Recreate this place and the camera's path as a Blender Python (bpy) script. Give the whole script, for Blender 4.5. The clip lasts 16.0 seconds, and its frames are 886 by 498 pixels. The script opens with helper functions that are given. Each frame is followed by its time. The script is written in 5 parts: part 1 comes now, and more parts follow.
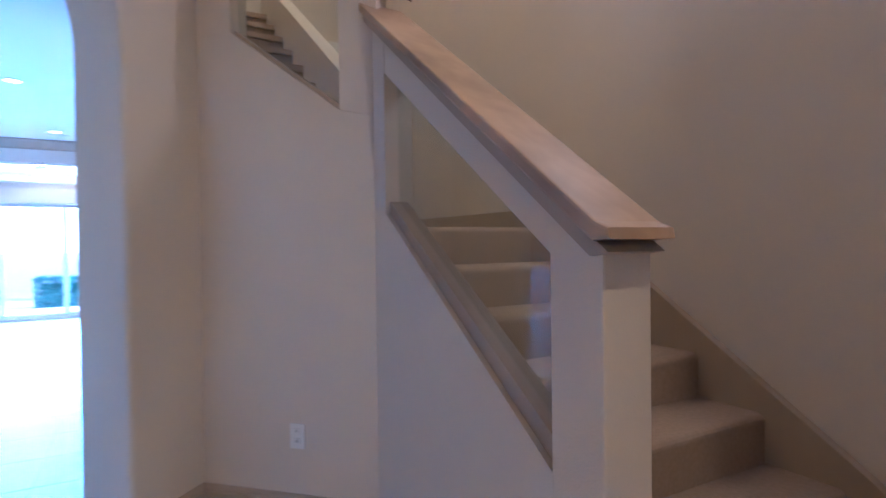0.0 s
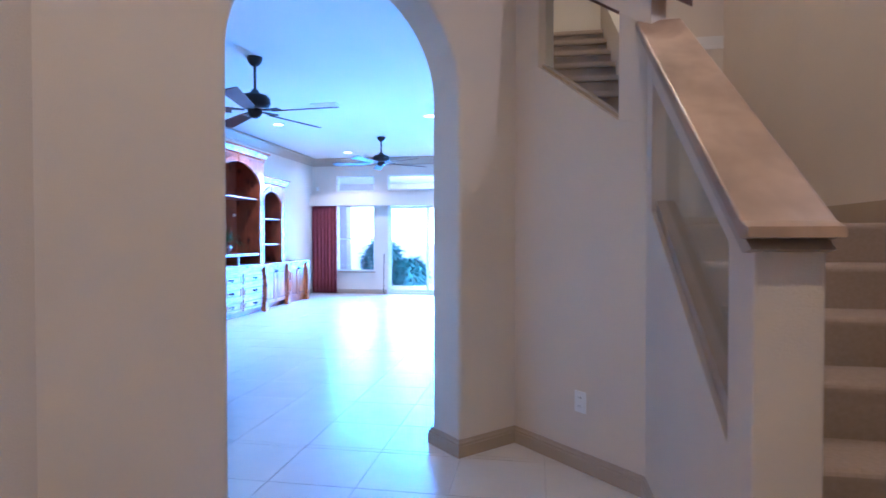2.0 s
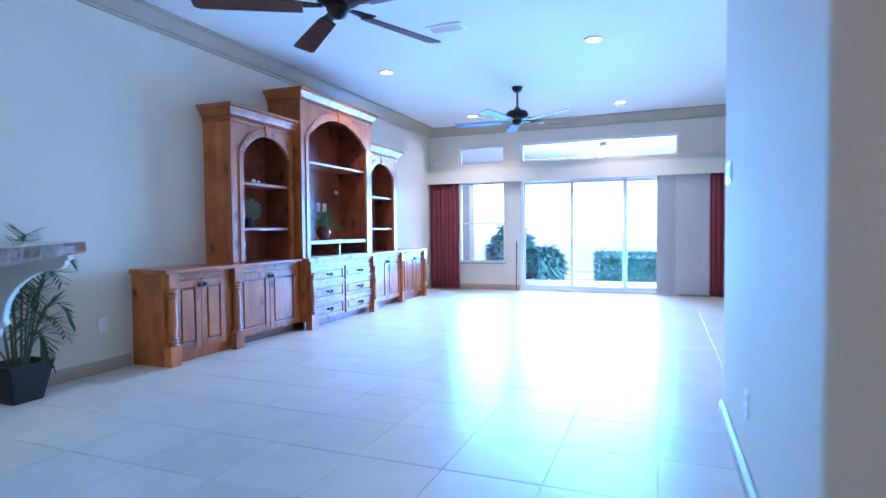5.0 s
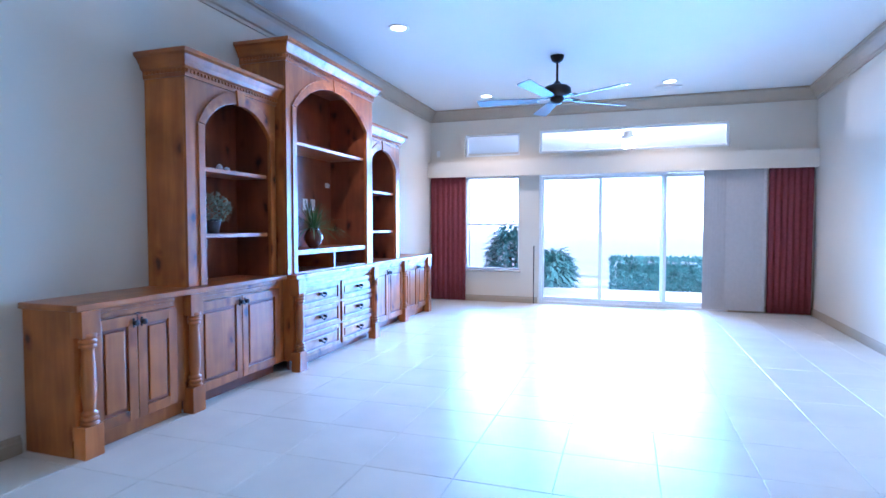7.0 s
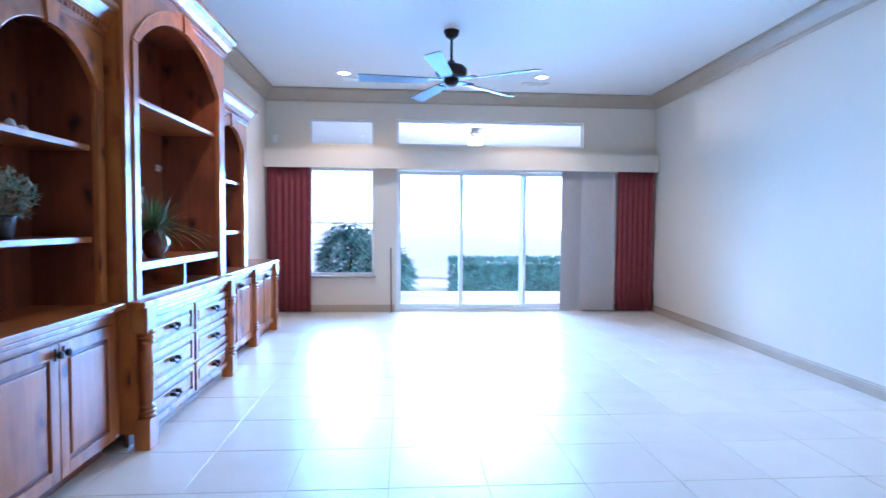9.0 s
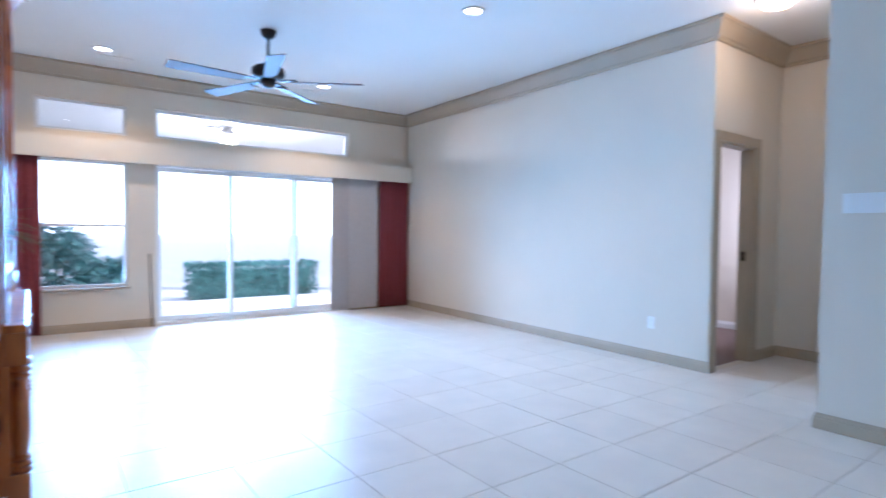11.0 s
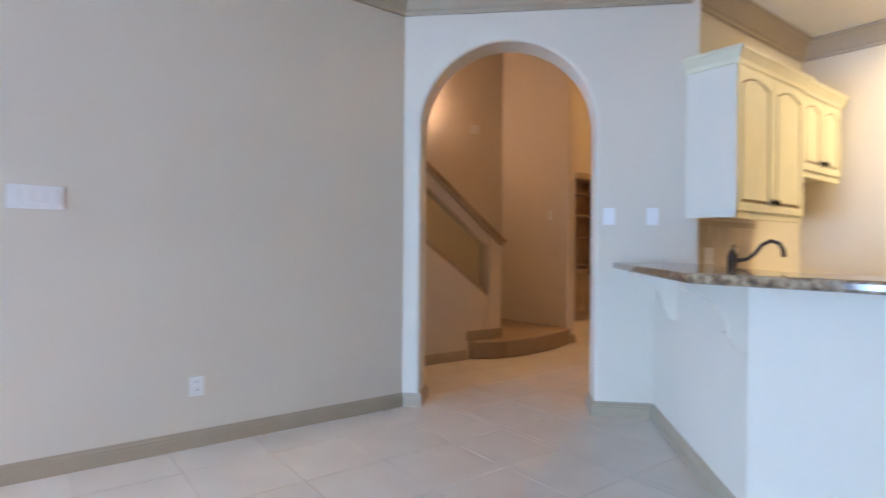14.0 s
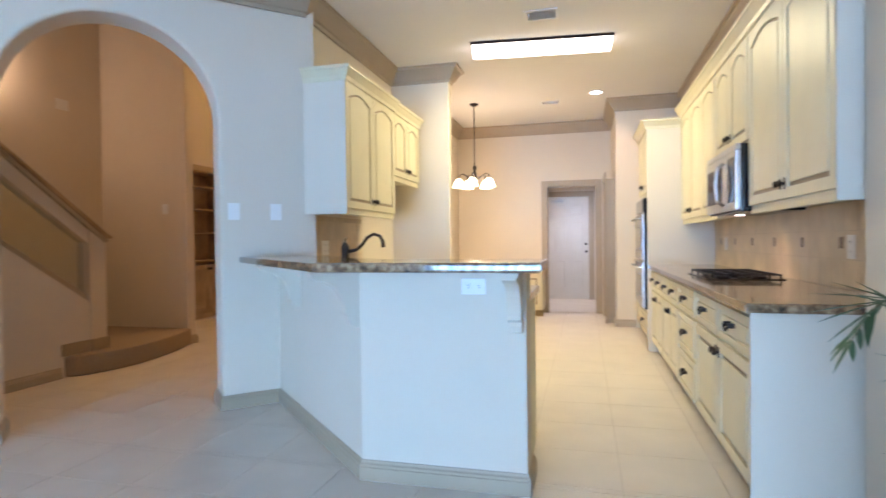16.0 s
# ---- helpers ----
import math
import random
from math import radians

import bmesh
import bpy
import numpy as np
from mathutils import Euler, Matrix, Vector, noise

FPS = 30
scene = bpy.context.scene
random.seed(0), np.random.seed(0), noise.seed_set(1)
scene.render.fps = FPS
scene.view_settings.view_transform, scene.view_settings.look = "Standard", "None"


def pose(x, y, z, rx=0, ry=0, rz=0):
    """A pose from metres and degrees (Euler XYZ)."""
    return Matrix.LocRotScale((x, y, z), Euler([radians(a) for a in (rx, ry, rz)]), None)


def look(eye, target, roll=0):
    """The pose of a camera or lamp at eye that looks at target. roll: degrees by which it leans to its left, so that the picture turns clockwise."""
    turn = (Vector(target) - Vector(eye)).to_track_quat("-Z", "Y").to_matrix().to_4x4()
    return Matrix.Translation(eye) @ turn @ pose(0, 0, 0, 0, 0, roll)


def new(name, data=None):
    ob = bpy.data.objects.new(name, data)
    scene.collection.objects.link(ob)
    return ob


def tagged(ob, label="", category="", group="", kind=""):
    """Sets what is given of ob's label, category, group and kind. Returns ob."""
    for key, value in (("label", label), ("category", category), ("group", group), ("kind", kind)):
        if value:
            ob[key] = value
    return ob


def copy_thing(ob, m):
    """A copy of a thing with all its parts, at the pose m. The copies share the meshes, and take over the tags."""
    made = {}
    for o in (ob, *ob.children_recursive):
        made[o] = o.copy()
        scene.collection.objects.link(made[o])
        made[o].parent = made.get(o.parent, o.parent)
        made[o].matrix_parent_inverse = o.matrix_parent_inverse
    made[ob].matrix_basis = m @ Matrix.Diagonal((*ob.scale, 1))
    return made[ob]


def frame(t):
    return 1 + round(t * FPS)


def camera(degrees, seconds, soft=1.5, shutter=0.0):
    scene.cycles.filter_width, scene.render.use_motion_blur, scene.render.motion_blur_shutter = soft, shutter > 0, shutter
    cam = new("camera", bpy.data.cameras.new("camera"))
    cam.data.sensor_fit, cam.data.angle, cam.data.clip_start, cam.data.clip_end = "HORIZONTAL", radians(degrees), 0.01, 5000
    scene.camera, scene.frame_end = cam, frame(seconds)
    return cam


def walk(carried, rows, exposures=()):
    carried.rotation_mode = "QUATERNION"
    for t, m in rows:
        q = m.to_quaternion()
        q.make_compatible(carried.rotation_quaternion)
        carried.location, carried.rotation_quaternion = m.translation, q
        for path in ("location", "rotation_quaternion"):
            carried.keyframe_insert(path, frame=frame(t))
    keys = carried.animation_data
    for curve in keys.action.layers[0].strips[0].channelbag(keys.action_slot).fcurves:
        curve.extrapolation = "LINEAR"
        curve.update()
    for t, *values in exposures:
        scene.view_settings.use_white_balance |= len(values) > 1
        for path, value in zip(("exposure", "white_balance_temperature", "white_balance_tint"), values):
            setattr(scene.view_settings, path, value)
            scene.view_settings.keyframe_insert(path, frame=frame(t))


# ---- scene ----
cam = camera(77.4, 16.0, shutter=0.5)
PATH = [
    (0, (2.084, 1.724, 1.248), (3.055, 3.472, 1.223), -0.7),
    (0.5, (2.154, 1.471, 1.263), (2.78, 3.37, 1.242), -0.3),
    (1, (2.303, 1.281, 1.282), (2.586, 3.261, 1.26), -0.3),
    (1.5, (2.44, 1.179, 1.274), (2.344, 3.176, 1.244), -0.2),
    (2, (2.472, 1.21, 1.247), (2.145, 3.183, 1.21), -0.0),
    (2.5, (2.392, 1.363, 1.214), (1.959, 3.315, 1.161), -0.0),
    (3, (2.253, 1.693, 1.189), (1.788, 3.637, 1.129), 0.1),
    (3.5, (2.109, 2.092, 1.17), (1.563, 4.014, 1.103), -0.1),
    (4, (1.935, 2.546, 1.186), (1.333, 4.452, 1.113), -0.1),
    (4.5, (1.816, 2.954, 1.215), (1.196, 4.854, 1.131), -0.0),
    (5, (1.602, 3.356, 1.118), (0.866, 5.215, 1.05), -0.5),
    (7.5, (0.144, 4.942, 1.226), (-0.377, 6.871, 1.134), 0.5),
    (8, (-0.202, 5.228, 1.22), (-0.538, 7.198, 1.134), 0.4),
    (10.5, (-1.668, 5.626, 1.268), (-0.752, 7.402, 1.187), 1.0),
    (11, (-2.049, 5.669, 1.218), (-0.853, 7.271, 1.155), 0.7),
    (11.5, (-2.042, 5.758, 1.183), (-0.517, 7.05, 1.132), 1.1),
    (12, (-1.878, 5.883, 1.172), (-0.163, 6.912, 1.126), 1.1),
    (12.5, (-1.873, 6.293, 1.171), (0.088, 6.682, 1.14), 1.6),
    (13, (-1.683, 6.428, 1.17), (0.308, 6.248, 1.148), 1.1),
    (13.5, (-1.607, 6.623, 1.19), (0.271, 5.934, 1.173), 0.9),
    (14, (-1.505, 6.875, 1.183), (0.083, 5.659, 1.178), 0.5),
    (14.5, (-1.415, 7.022, 1.208), (-0.131, 5.488, 1.204), 0.1),
    (15, (-1.412, 7.103, 1.212), (-0.502, 5.322, 1.199), -0.2),
    (15.5, (-1.464, 7.102, 1.193), (-0.76, 5.231, 1.174), -0.4),
    (16, (-1.535, 7.021, 1.181), (-1.038, 5.084, 1.154), -0.7),
]
EXPOSURES = [(0.0, 0.66, 3950, 28), (2.5, 0.64, 3920, 28), (4.0, 0.44, 4150, 24), (5.0, 0.34, 4400, 24), (8.0, 0.22, 4600, 26), (10.5, 0.06, 5100, 24), (11.5, 0.06, 5500, 30), (12.5, 0.1, 6400, 38), (13.5, 0.3, 6800, 40), (14.5, 0.3, 6400, 34), (16.0, 0.26, 6200, 31)]
walk(cam, [(t, look(eye, target, roll)) for t, eye, target, roll in PATH], EXPOSURES)

# ---- world and large lights ----
world = bpy.data.worlds.new("world")
scene.world = world
world.use_nodes = True
wn = world.node_tree
sky = wn.nodes.new("ShaderNodeTexSky")
sky.sky_type = "NISHITA"
sky.sun_disc = False
sky.sun_elevation = radians(24.6)
sky.sun_rotation = radians(121)
bgn = wn.nodes["Background"]
bgn.inputs["Strength"].default_value = 0.15
wn.links.new(sky.outputs[0], bgn.inputs["Color"])
sun_data = bpy.data.lights.new("sun", "SUN")
sun_data.energy, sun_data.angle, sun_data.color = 5.0, radians(0.6), (1.0, 0.95, 0.88)
sun = new("sun", sun_data)
sun.matrix_world = look((30, -18, 16), (0, 0, 0))


def area(name, m, w, h, energy, color, spread=180):
    d = bpy.data.lights.new(name, "AREA")
    d.shape, d.size, d.size_y, d.energy, d.color = "RECTANGLE", w, h, energy, color
    d.spread = radians(spread)
    ob = new(name, d)
    ob.matrix_world = m
    return ob


def bulb(name, x, y, z, energy, color, radius=0.05):
    d = bpy.data.lights.new(name, "POINT")
    d.energy, d.color, d.shadow_soft_size = energy, color, radius
    ob = new(name, d)
    ob.location = (x, y, z)
    return ob


def spot(name, x, y, z, energy, color, angle=120):
    d = bpy.data.lights.new(name, "SPOT")
    d.energy, d.color, d.shadow_soft_size = energy, color, 0.06
    d.spot_size, d.spot_blend = radians(angle), 0.6
    ob = new(name, d)
    ob.location = (x, y, z)
    return ob


DAY = (0.275, 0.645, 1.0)
WARM = (1.0, 0.72, 0.42)
# daylight of the sky through the sliding door, the window and the two transoms
for k in range(4):
    area("slider_daylight", pose(0.36, 13.38, 0.30 + 0.46 * k, -84, 0, 0), 2.2, 0.44, 38, DAY, 96)
for k in range(3):
    area("window_daylight", pose(-1.56, 13.38, 0.78 + 0.44 * k, -84, 0, 0), 0.84, 0.42, 15, DAY, 96)
area("transom_daylight", pose(0.52, 13.38, 2.49, -75, 0, 0), 2.5, 0.3, 24, DAY, 96)

# ---- materials ----
def mat(name, base, rough=0.6, metal=0.0, vary=0.08, scale=4.0, bump=0.0, bscale=120.0, coat=0.0, spec=0.5):
    m = bpy.data.materials.new(name)
    m.use_nodes = True
    nt = m.node_tree
    b = nt.nodes["Principled BSDF"]
    b.inputs["Roughness"].default_value = rough
    b.inputs["Metallic"].default_value = metal
    b.inputs["Coat Weight"].default_value = coat
    b.inputs["Specular IOR Level"].default_value = spec
    tc = nt.nodes.new("ShaderNodeTexCoord")
    n1 = nt.nodes.new("ShaderNodeTexNoise")
    n1.inputs["Scale"].default_value, n1.inputs["Detail"].default_value = scale, 6.0
    nt.links.new(tc.outputs["Object"], n1.inputs["Vector"])
    r = nt.nodes.new("ShaderNodeValToRGB")
    r.color_ramp.elements[0].position, r.color_ramp.elements[1].position = 0.3, 0.7
    lo, hi = [max(0.0, c * (1 - vary)) for c in base], [min(1.0, c * (1 + vary)) for c in base]
    r.color_ramp.elements[0].color, r.color_ramp.elements[1].color = (*lo, 1), (*hi, 1)
    nt.links.new(n1.outputs["Fac"], r.inputs["Fac"])
    nt.links.new(r.outputs["Color"], b.inputs["Base Color"])
    if bump:
        n2 = nt.nodes.new("ShaderNodeTexNoise")
        n2.inputs["Scale"].default_value, n2.inputs["Detail"].default_value = bscale, 3.0
        nt.links.new(tc.outputs["Object"], n2.inputs["Vector"])
        bp = nt.nodes.new("ShaderNodeBump")
        bp.inputs["Strength"].default_value, bp.inputs["Distance"].default_value = bump, 0.004
        nt.links.new(n2.outputs["Fac"], bp.inputs["Height"])
        nt.links.new(bp.outputs["Normal"], b.inputs["Normal"])
    return m


def glow(name, color, strength):
    m = bpy.data.materials.new(name)
    m.use_nodes = True
    b = m.node_tree.nodes["Principled BSDF"]
    b.inputs["Base Color"].default_value = (*color, 1)
    b.inputs["Emission Color"].default_value = (*color, 1)
    b.inputs["Emission Strength"].default_value = strength
    return m


def glass(name, tint=(1, 1, 1), rough=0.0, clear=0.9):
    m = bpy.data.materials.new(name)
    m.use_nodes = True
    nt = m.node_tree
    nt.nodes.remove(nt.nodes["Principled BSDF"])
    tr = nt.nodes.new("ShaderNodeBsdfTransparent")
    tr.inputs["Color"].default_value = (*tint, 1)
    gl = nt.nodes.new("ShaderNodeBsdfGlossy")
    gl.inputs["Roughness"].default_value = rough
    lw = nt.nodes.new("ShaderNodeLayerWeight")
    pw = nt.nodes.new("ShaderNodeMath")
    pw.operation = "POWER"
    pw.inputs[1].default_value = 4.0
    nt.links.new(lw.outputs["Facing"], pw.inputs[0])
    fr = nt.nodes.new("ShaderNodeMath")
    fr.operation = "MULTIPLY_ADD"
    fr.inputs[1].default_value, fr.inputs[2].default_value = 0.7, 0.035
    nt.links.new(pw.outputs[0], fr.inputs[0])
    mx = nt.nodes.new("ShaderNodeMixShader")
    nt.links.new(fr.outputs[0], mx.inputs[0])
    nt.links.new(tr.outputs[0], mx.inputs[1])
    nt.links.new(gl.outputs[0], mx.inputs[2])
    nt.links.new(mx.outputs[0], nt.nodes["Material Output"].inputs["Surface"])
    return m


def wood(name, dark, light, axis="Z", rough=0.38, coat=0.25, knots=True):
    """Knotty varnished timber, the grain along one axis."""
    m = bpy.data.materials.new(name)
    m.use_nodes = True
    nt = m.node_tree
    b = nt.nodes["Principled BSDF"]
    b.inputs["Roughness"].default_value, b.inputs["Coat Weight"].default_value = rough, coat
    b.inputs["Coat Roughness"].default_value = 0.2
    tc = nt.nodes.new("ShaderNodeTexCoord")
    info = nt.nodes.new("ShaderNodeObjectInfo")
    add = nt.nodes.new("ShaderNodeVectorMath")
    sc = nt.nodes.new("ShaderNodeVectorMath")
    sc.operation = "SCALE"
    sc.inputs[0].default_value = (7.0, 3.0, 5.0)
    nt.links.new(info.outputs["Random"], sc.inputs["Scale"])
    nt.links.new(tc.outputs["Object"], add.inputs[0])
    nt.links.new(sc.outputs[0], add.inputs[1])
    mp = nt.nodes.new("ShaderNodeMapping")
    mp.inputs["Scale"].default_value = {"X": (0.7, 7, 7), "Y": (7, 0.7, 7), "Z": (7, 7, 0.7)}[axis]
    nt.links.new(add.outputs[0], mp.inputs["Vector"])
    n1 = nt.nodes.new("ShaderNodeTexNoise")
    n1.inputs["Scale"].default_value, n1.inputs["Detail"].default_value, n1.inputs["Distortion"].default_value = 1.6, 8.0, 0.8
    nt.links.new(mp.outputs[0], n1.inputs["Vector"])
    r = nt.nodes.new("ShaderNodeValToRGB")
    r.color_ramp.elements[0].position, r.color_ramp.elements[1].position = 0.22, 0.85
    r.color_ramp.elements[0].color, r.color_ramp.elements[1].color = (*dark, 1), (*light, 1)
    nt.links.new(n1.outputs["Fac"], r.inputs["Fac"])
    out = r.outputs["Color"]
    bl = nt.nodes.new("ShaderNodeTexNoise")
    bl.inputs["Scale"].default_value, bl.inputs["Detail"].default_value = 3.2, 3.0
    nt.links.new(add.outputs[0], bl.inputs["Vector"])
    br = nt.nodes.new("ShaderNodeMapRange")
    br.inputs["From Min"].default_value, br.inputs["From Max"].default_value = 0.3, 0.7
    br.inputs["To Min"].default_value, br.inputs["To Max"].default_value = 0.66, 1.2
    nt.links.new(bl.outputs["Fac"], br.inputs["Value"])
    bh = nt.nodes.new("ShaderNodeHueSaturation")
    nt.links.new(br.outputs[0], bh.inputs["Value"])
    nt.links.new(out, bh.inputs["Color"])
    out = bh.outputs["Color"]
    if knots:
        mk = nt.nodes.new("ShaderNodeMapping")
        mk.inputs["Scale"].default_value = {"X": (2.6, 6, 6), "Y": (5.5, 3.2, 5.5), "Z": (5.5, 5.5, 3.2)}[axis]
        nt.links.new(add.outputs[0], mk.inputs["Vector"])
        vo = nt.nodes.new("ShaderNodeTexVoronoi")
        vo.inputs["Scale"].default_value = 1.0
        kr = nt.nodes.new("ShaderNodeValToRGB")
        kr.color_ramp.elements[0].position, kr.color_ramp.elements[1].position = 0.05, 0.27
        kr.color_ramp.elements[0].color = (0.14, 0.1, 0.1, 1)
        for pos, tone in ((0.1, (0.3, 0.2, 0.18, 1)), (0.13, (0.62, 0.5, 0.45, 1)), (0.19, (0.8, 0.7, 0.64, 1))):
            kr.color_ramp.elements.new(pos).color = tone
        warp = nt.nodes.new("ShaderNodeTexNoise")
        warp.inputs["Scale"].default_value, warp.inputs["Detail"].default_value = 9.0, 2.0
        nt.links.new(add.outputs[0], warp.inputs["Vector"])
        wm = nt.nodes.new("ShaderNodeVectorMath")
        wm.operation = "MULTIPLY_ADD"
        wm.inputs[1].default_value = (0.35, 0.35, 0.35)
        nt.links.new(warp.outputs["Color"], wm.inputs[0])
        nt.links.new(mk.outputs[0], wm.inputs[2])
        nt.links.new(wm.outputs[0], vo.inputs["Vector"])
        nt.links.new(vo.outputs["Distance"], kr.inputs["Fac"])
        mul = nt.nodes.new("ShaderNodeMix")
        mul.data_type, mul.blend_type = "RGBA", "MULTIPLY"
        mul.inputs["Factor"].default_value = 1.0
        nt.links.new(out, mul.inputs["A"])
        nt.links.new(kr.outputs["Color"], mul.inputs["B"])
        out = mul.outputs["Result"]
    nt.links.new(out, b.inputs["Base Color"])
    bp = nt.nodes.new("ShaderNodeBump")
    bp.inputs["Strength"].default_value, bp.inputs["Distance"].default_value = 0.15, 0.002
    nt.links.new(n1.outputs["Fac"], bp.inputs["Height"])
    nt.links.new(bp.outputs["Normal"], b.inputs["Normal"])
    return m


def tile_mat(name, base, rough, vary=0.1):
    """Glazed stoneware: cloudy colour, a tone of its own for each piece, a slightly uneven gloss."""
    m = mat(name, base, rough, vary=vary, scale=3.5, bump=0.0)
    nt = m.node_tree
    b = nt.nodes["Principled BSDF"]
    info = nt.nodes.new("ShaderNodeObjectInfo")
    hsv = nt.nodes.new("ShaderNodeHueSaturation")
    mr = nt.nodes.new("ShaderNodeMapRange")
    mr.inputs["To Min"].default_value, mr.inputs["To Max"].default_value = 0.97, 1.03
    nt.links.new(info.outputs["Random"], mr.inputs["Value"])
    nt.links.new(mr.outputs[0], hsv.inputs["Value"])
    src = b.inputs["Base Color"].links[0].from_socket
    nt.links.new(src, hsv.inputs["Color"])
    nt.links.new(hsv.outputs[0], b.inputs["Base Color"])
    geo = nt.nodes.new("ShaderNodeNewGeometry")
    for q in nt.nodes:
        if q.bl_idname == "ShaderNodeTexNoise":
            nt.links.new(geo.outputs["Position"], q.inputs["Vector"])
    return m


def granite(name):
    m = mat(name, (0.2, 0.13, 0.075), 0.12, vary=0.6, scale=30.0, coat=0.5)
    nt = m.node_tree
    r = [n for n in nt.nodes if n.bl_idname == "ShaderNodeValToRGB"][0].color_ramp
    r.elements[0].color, r.elements[1].color = (0.035, 0.025, 0.02, 1), (0.42, 0.31, 0.19, 1)
    e = r.elements.new(0.46)
    e.color = (0.17, 0.10, 0.055, 1)
    e = r.elements.new(0.56)
    e.color = (0.3, 0.2, 0.12, 1)
    return m


M_WALL = mat("wall_paint", (0.67, 0.595, 0.485), 0.85, vary=0.025, scale=1.2, bump=0.35, bscale=170)
M_CEIL = mat("ceiling_paint", (0.76, 0.74, 0.7), 0.9, vary=0.02, scale=1.0, bump=0.5, bscale=140)
M_TRIM = mat("taupe_trim_paint", (0.4, 0.32, 0.225), 0.45, vary=0.04, scale=3, bump=0.05)
M_GROUT = mat("grout", (0.565, 0.52, 0.46), 0.9, vary=0.1, scale=8)
M_TILE = tile_mat("floor_tile", (0.68, 0.625, 0.55), 0.32, 0.05)
M_PINE = wood("knotty_alder", (0.24, 0.058, 0.01), (0.58, 0.185, 0.034), "Z", rough=0.32, coat=0.45)
M_PINE_Y = wood("knotty_alder_across", (0.24, 0.058, 0.01), (0.58, 0.185, 0.034), "Y", rough=0.32, coat=0.45)
# redder alder for insides, grooves and toe boards, recess shade mixed into the colour
M_PINE_SHADED = wood("shaded_alder", (0.15, 0.034, 0.012), (0.29, 0.08, 0.024), "Z")
M_IRON = mat("dark_bronze", (0.035, 0.026, 0.022), 0.42, metal=0.7, vary=0.2, scale=20)
M_BLADE = wood("fan_blade_wood", (0.06, 0.022, 0.016), (0.12, 0.045, 0.03), "X", rough=0.5, coat=0.0, knots=False)
M_WHITE = mat("white_plastic", (0.78, 0.77, 0.74), 0.4, vary=0.02)
M_FRAME = mat("white_vinyl_frame", (0.74, 0.75, 0.75), 0.4, vary=0.02)
M_RED = mat("burgundy_fabric", (0.2, 0.035, 0.04), 0.9, vary=0.12, scale=30, bump=0.3, bscale=400)
M_SHEER = mat("pale_vertical_vanes", (0.6, 0.56, 0.54), 0.8, vary=0.04, scale=20, bump=0.1, bscale=300)
M_GRANITE = granite("brown_granite")
M_CREAM = mat("cream_cabinet_paint", (0.66, 0.6, 0.42), 0.42, vary=0.035, scale=5, bump=0.04)
M_GLAZE = mat("dark_glaze_line", (0.3, 0.23, 0.14), 0.5, vary=0.15, scale=20)
M_STEEL = mat("stainless_steel", (0.5, 0.5, 0.5), 0.28, metal=1.0, vary=0.05, scale=60)
M_BLACK = mat("black_glass", (0.012, 0.012, 0.014), 0.08, vary=0.1)
M_BLACKPOT = mat("black_plastic", (0.014, 0.014, 0.017), 0.35, vary=0.2)
M_CARPET = mat("beige_carpet", (0.35, 0.27, 0.2), 0.98, vary=0.07, scale=60, bump=0.6, bscale=380, spec=0.1)
M_BACKSPLASH = tile_mat("travertine_tile", (0.58, 0.47, 0.33), 0.4, 0.2)
M_JOINT = mat("sand_joint", (0.5, 0.41, 0.3), 0.9, vary=0.1, scale=12)
M_ACCENT = mat("brown_accent_tile", (0.14, 0.08, 0.045), 0.3, vary=0.3, scale=25)
M_LEAF = mat("palm_leaf", (0.035, 0.085, 0.03), 0.45, vary=0.35, scale=9)
M_LEAF2 = mat("grass_leaf", (0.07, 0.15, 0.045), 0.5, vary=0.3, scale=12)
M_LEAF3 = mat("grey_green_leaf", (0.22, 0.26, 0.18), 0.6, vary=0.3, scale=12)
M_STEM = mat("plant_stem", (0.1, 0.09, 0.035), 0.6, vary=0.2)
M_SOIL = mat("soil", (0.03, 0.022, 0.016), 0.95, vary=0.4, scale=40)
M_VASE = mat("red_brown_vase", (0.1, 0.028, 0.018), 0.15, vary=0.3, coat=0.6)
M_RAIL = wood("stained_rail", (0.36, 0.25, 0.15), (0.44, 0.31, 0.19), "Y", rough=0.42, coat=0.08, knots=False)
M_SHADE = glow("lit_frosted_glass", (1.0, 0.83, 0.55), 6.0)
M_LENS = glow("lit_lamp_lens", (1.0, 0.93, 0.8), 9.0)
M_TUBE = glow("lit_diffuser", (1.0, 0.92, 0.72), 5.0)
M_PANE = glass("window_glass", (0.97, 0.99, 1.0))
M_CLEAR = glass("stair_glass", (0.92, 0.95, 0.94))
M_DOOR = mat("grey_white_door_paint", (0.62, 0.6, 0.55), 0.4, vary=0.03, bump=0.03)
M_HEDGE = mat("hedge_leaf", (0.14, 0.34, 0.32), 0.6, vary=0.5, scale=6)
M_SKYGLOW = glow("hazy_bright_sky", (0.9, 0.97, 1.0), 2.5)
M_CONCRETE = mat("pale_patio", (0.75, 0.74, 0.7), 0.85, vary=0.1, scale=2, bump=0.3, bscale=60)
M_GRASS = mat("pale_ground", (0.8, 0.79, 0.77), 0.95, vary=0.1, scale=3, bump=0.6, bscale=50)
M_STUCCO = mat("stucco", (0.6, 0.54, 0.46), 0.9, vary=0.06, scale=3, bump=0.4, bscale=90)
M_BROWNFLOOR = mat("mauve_carpet", (0.24, 0.17, 0.15), 0.95, vary=0.1, scale=40, bump=0.8, bscale=300)


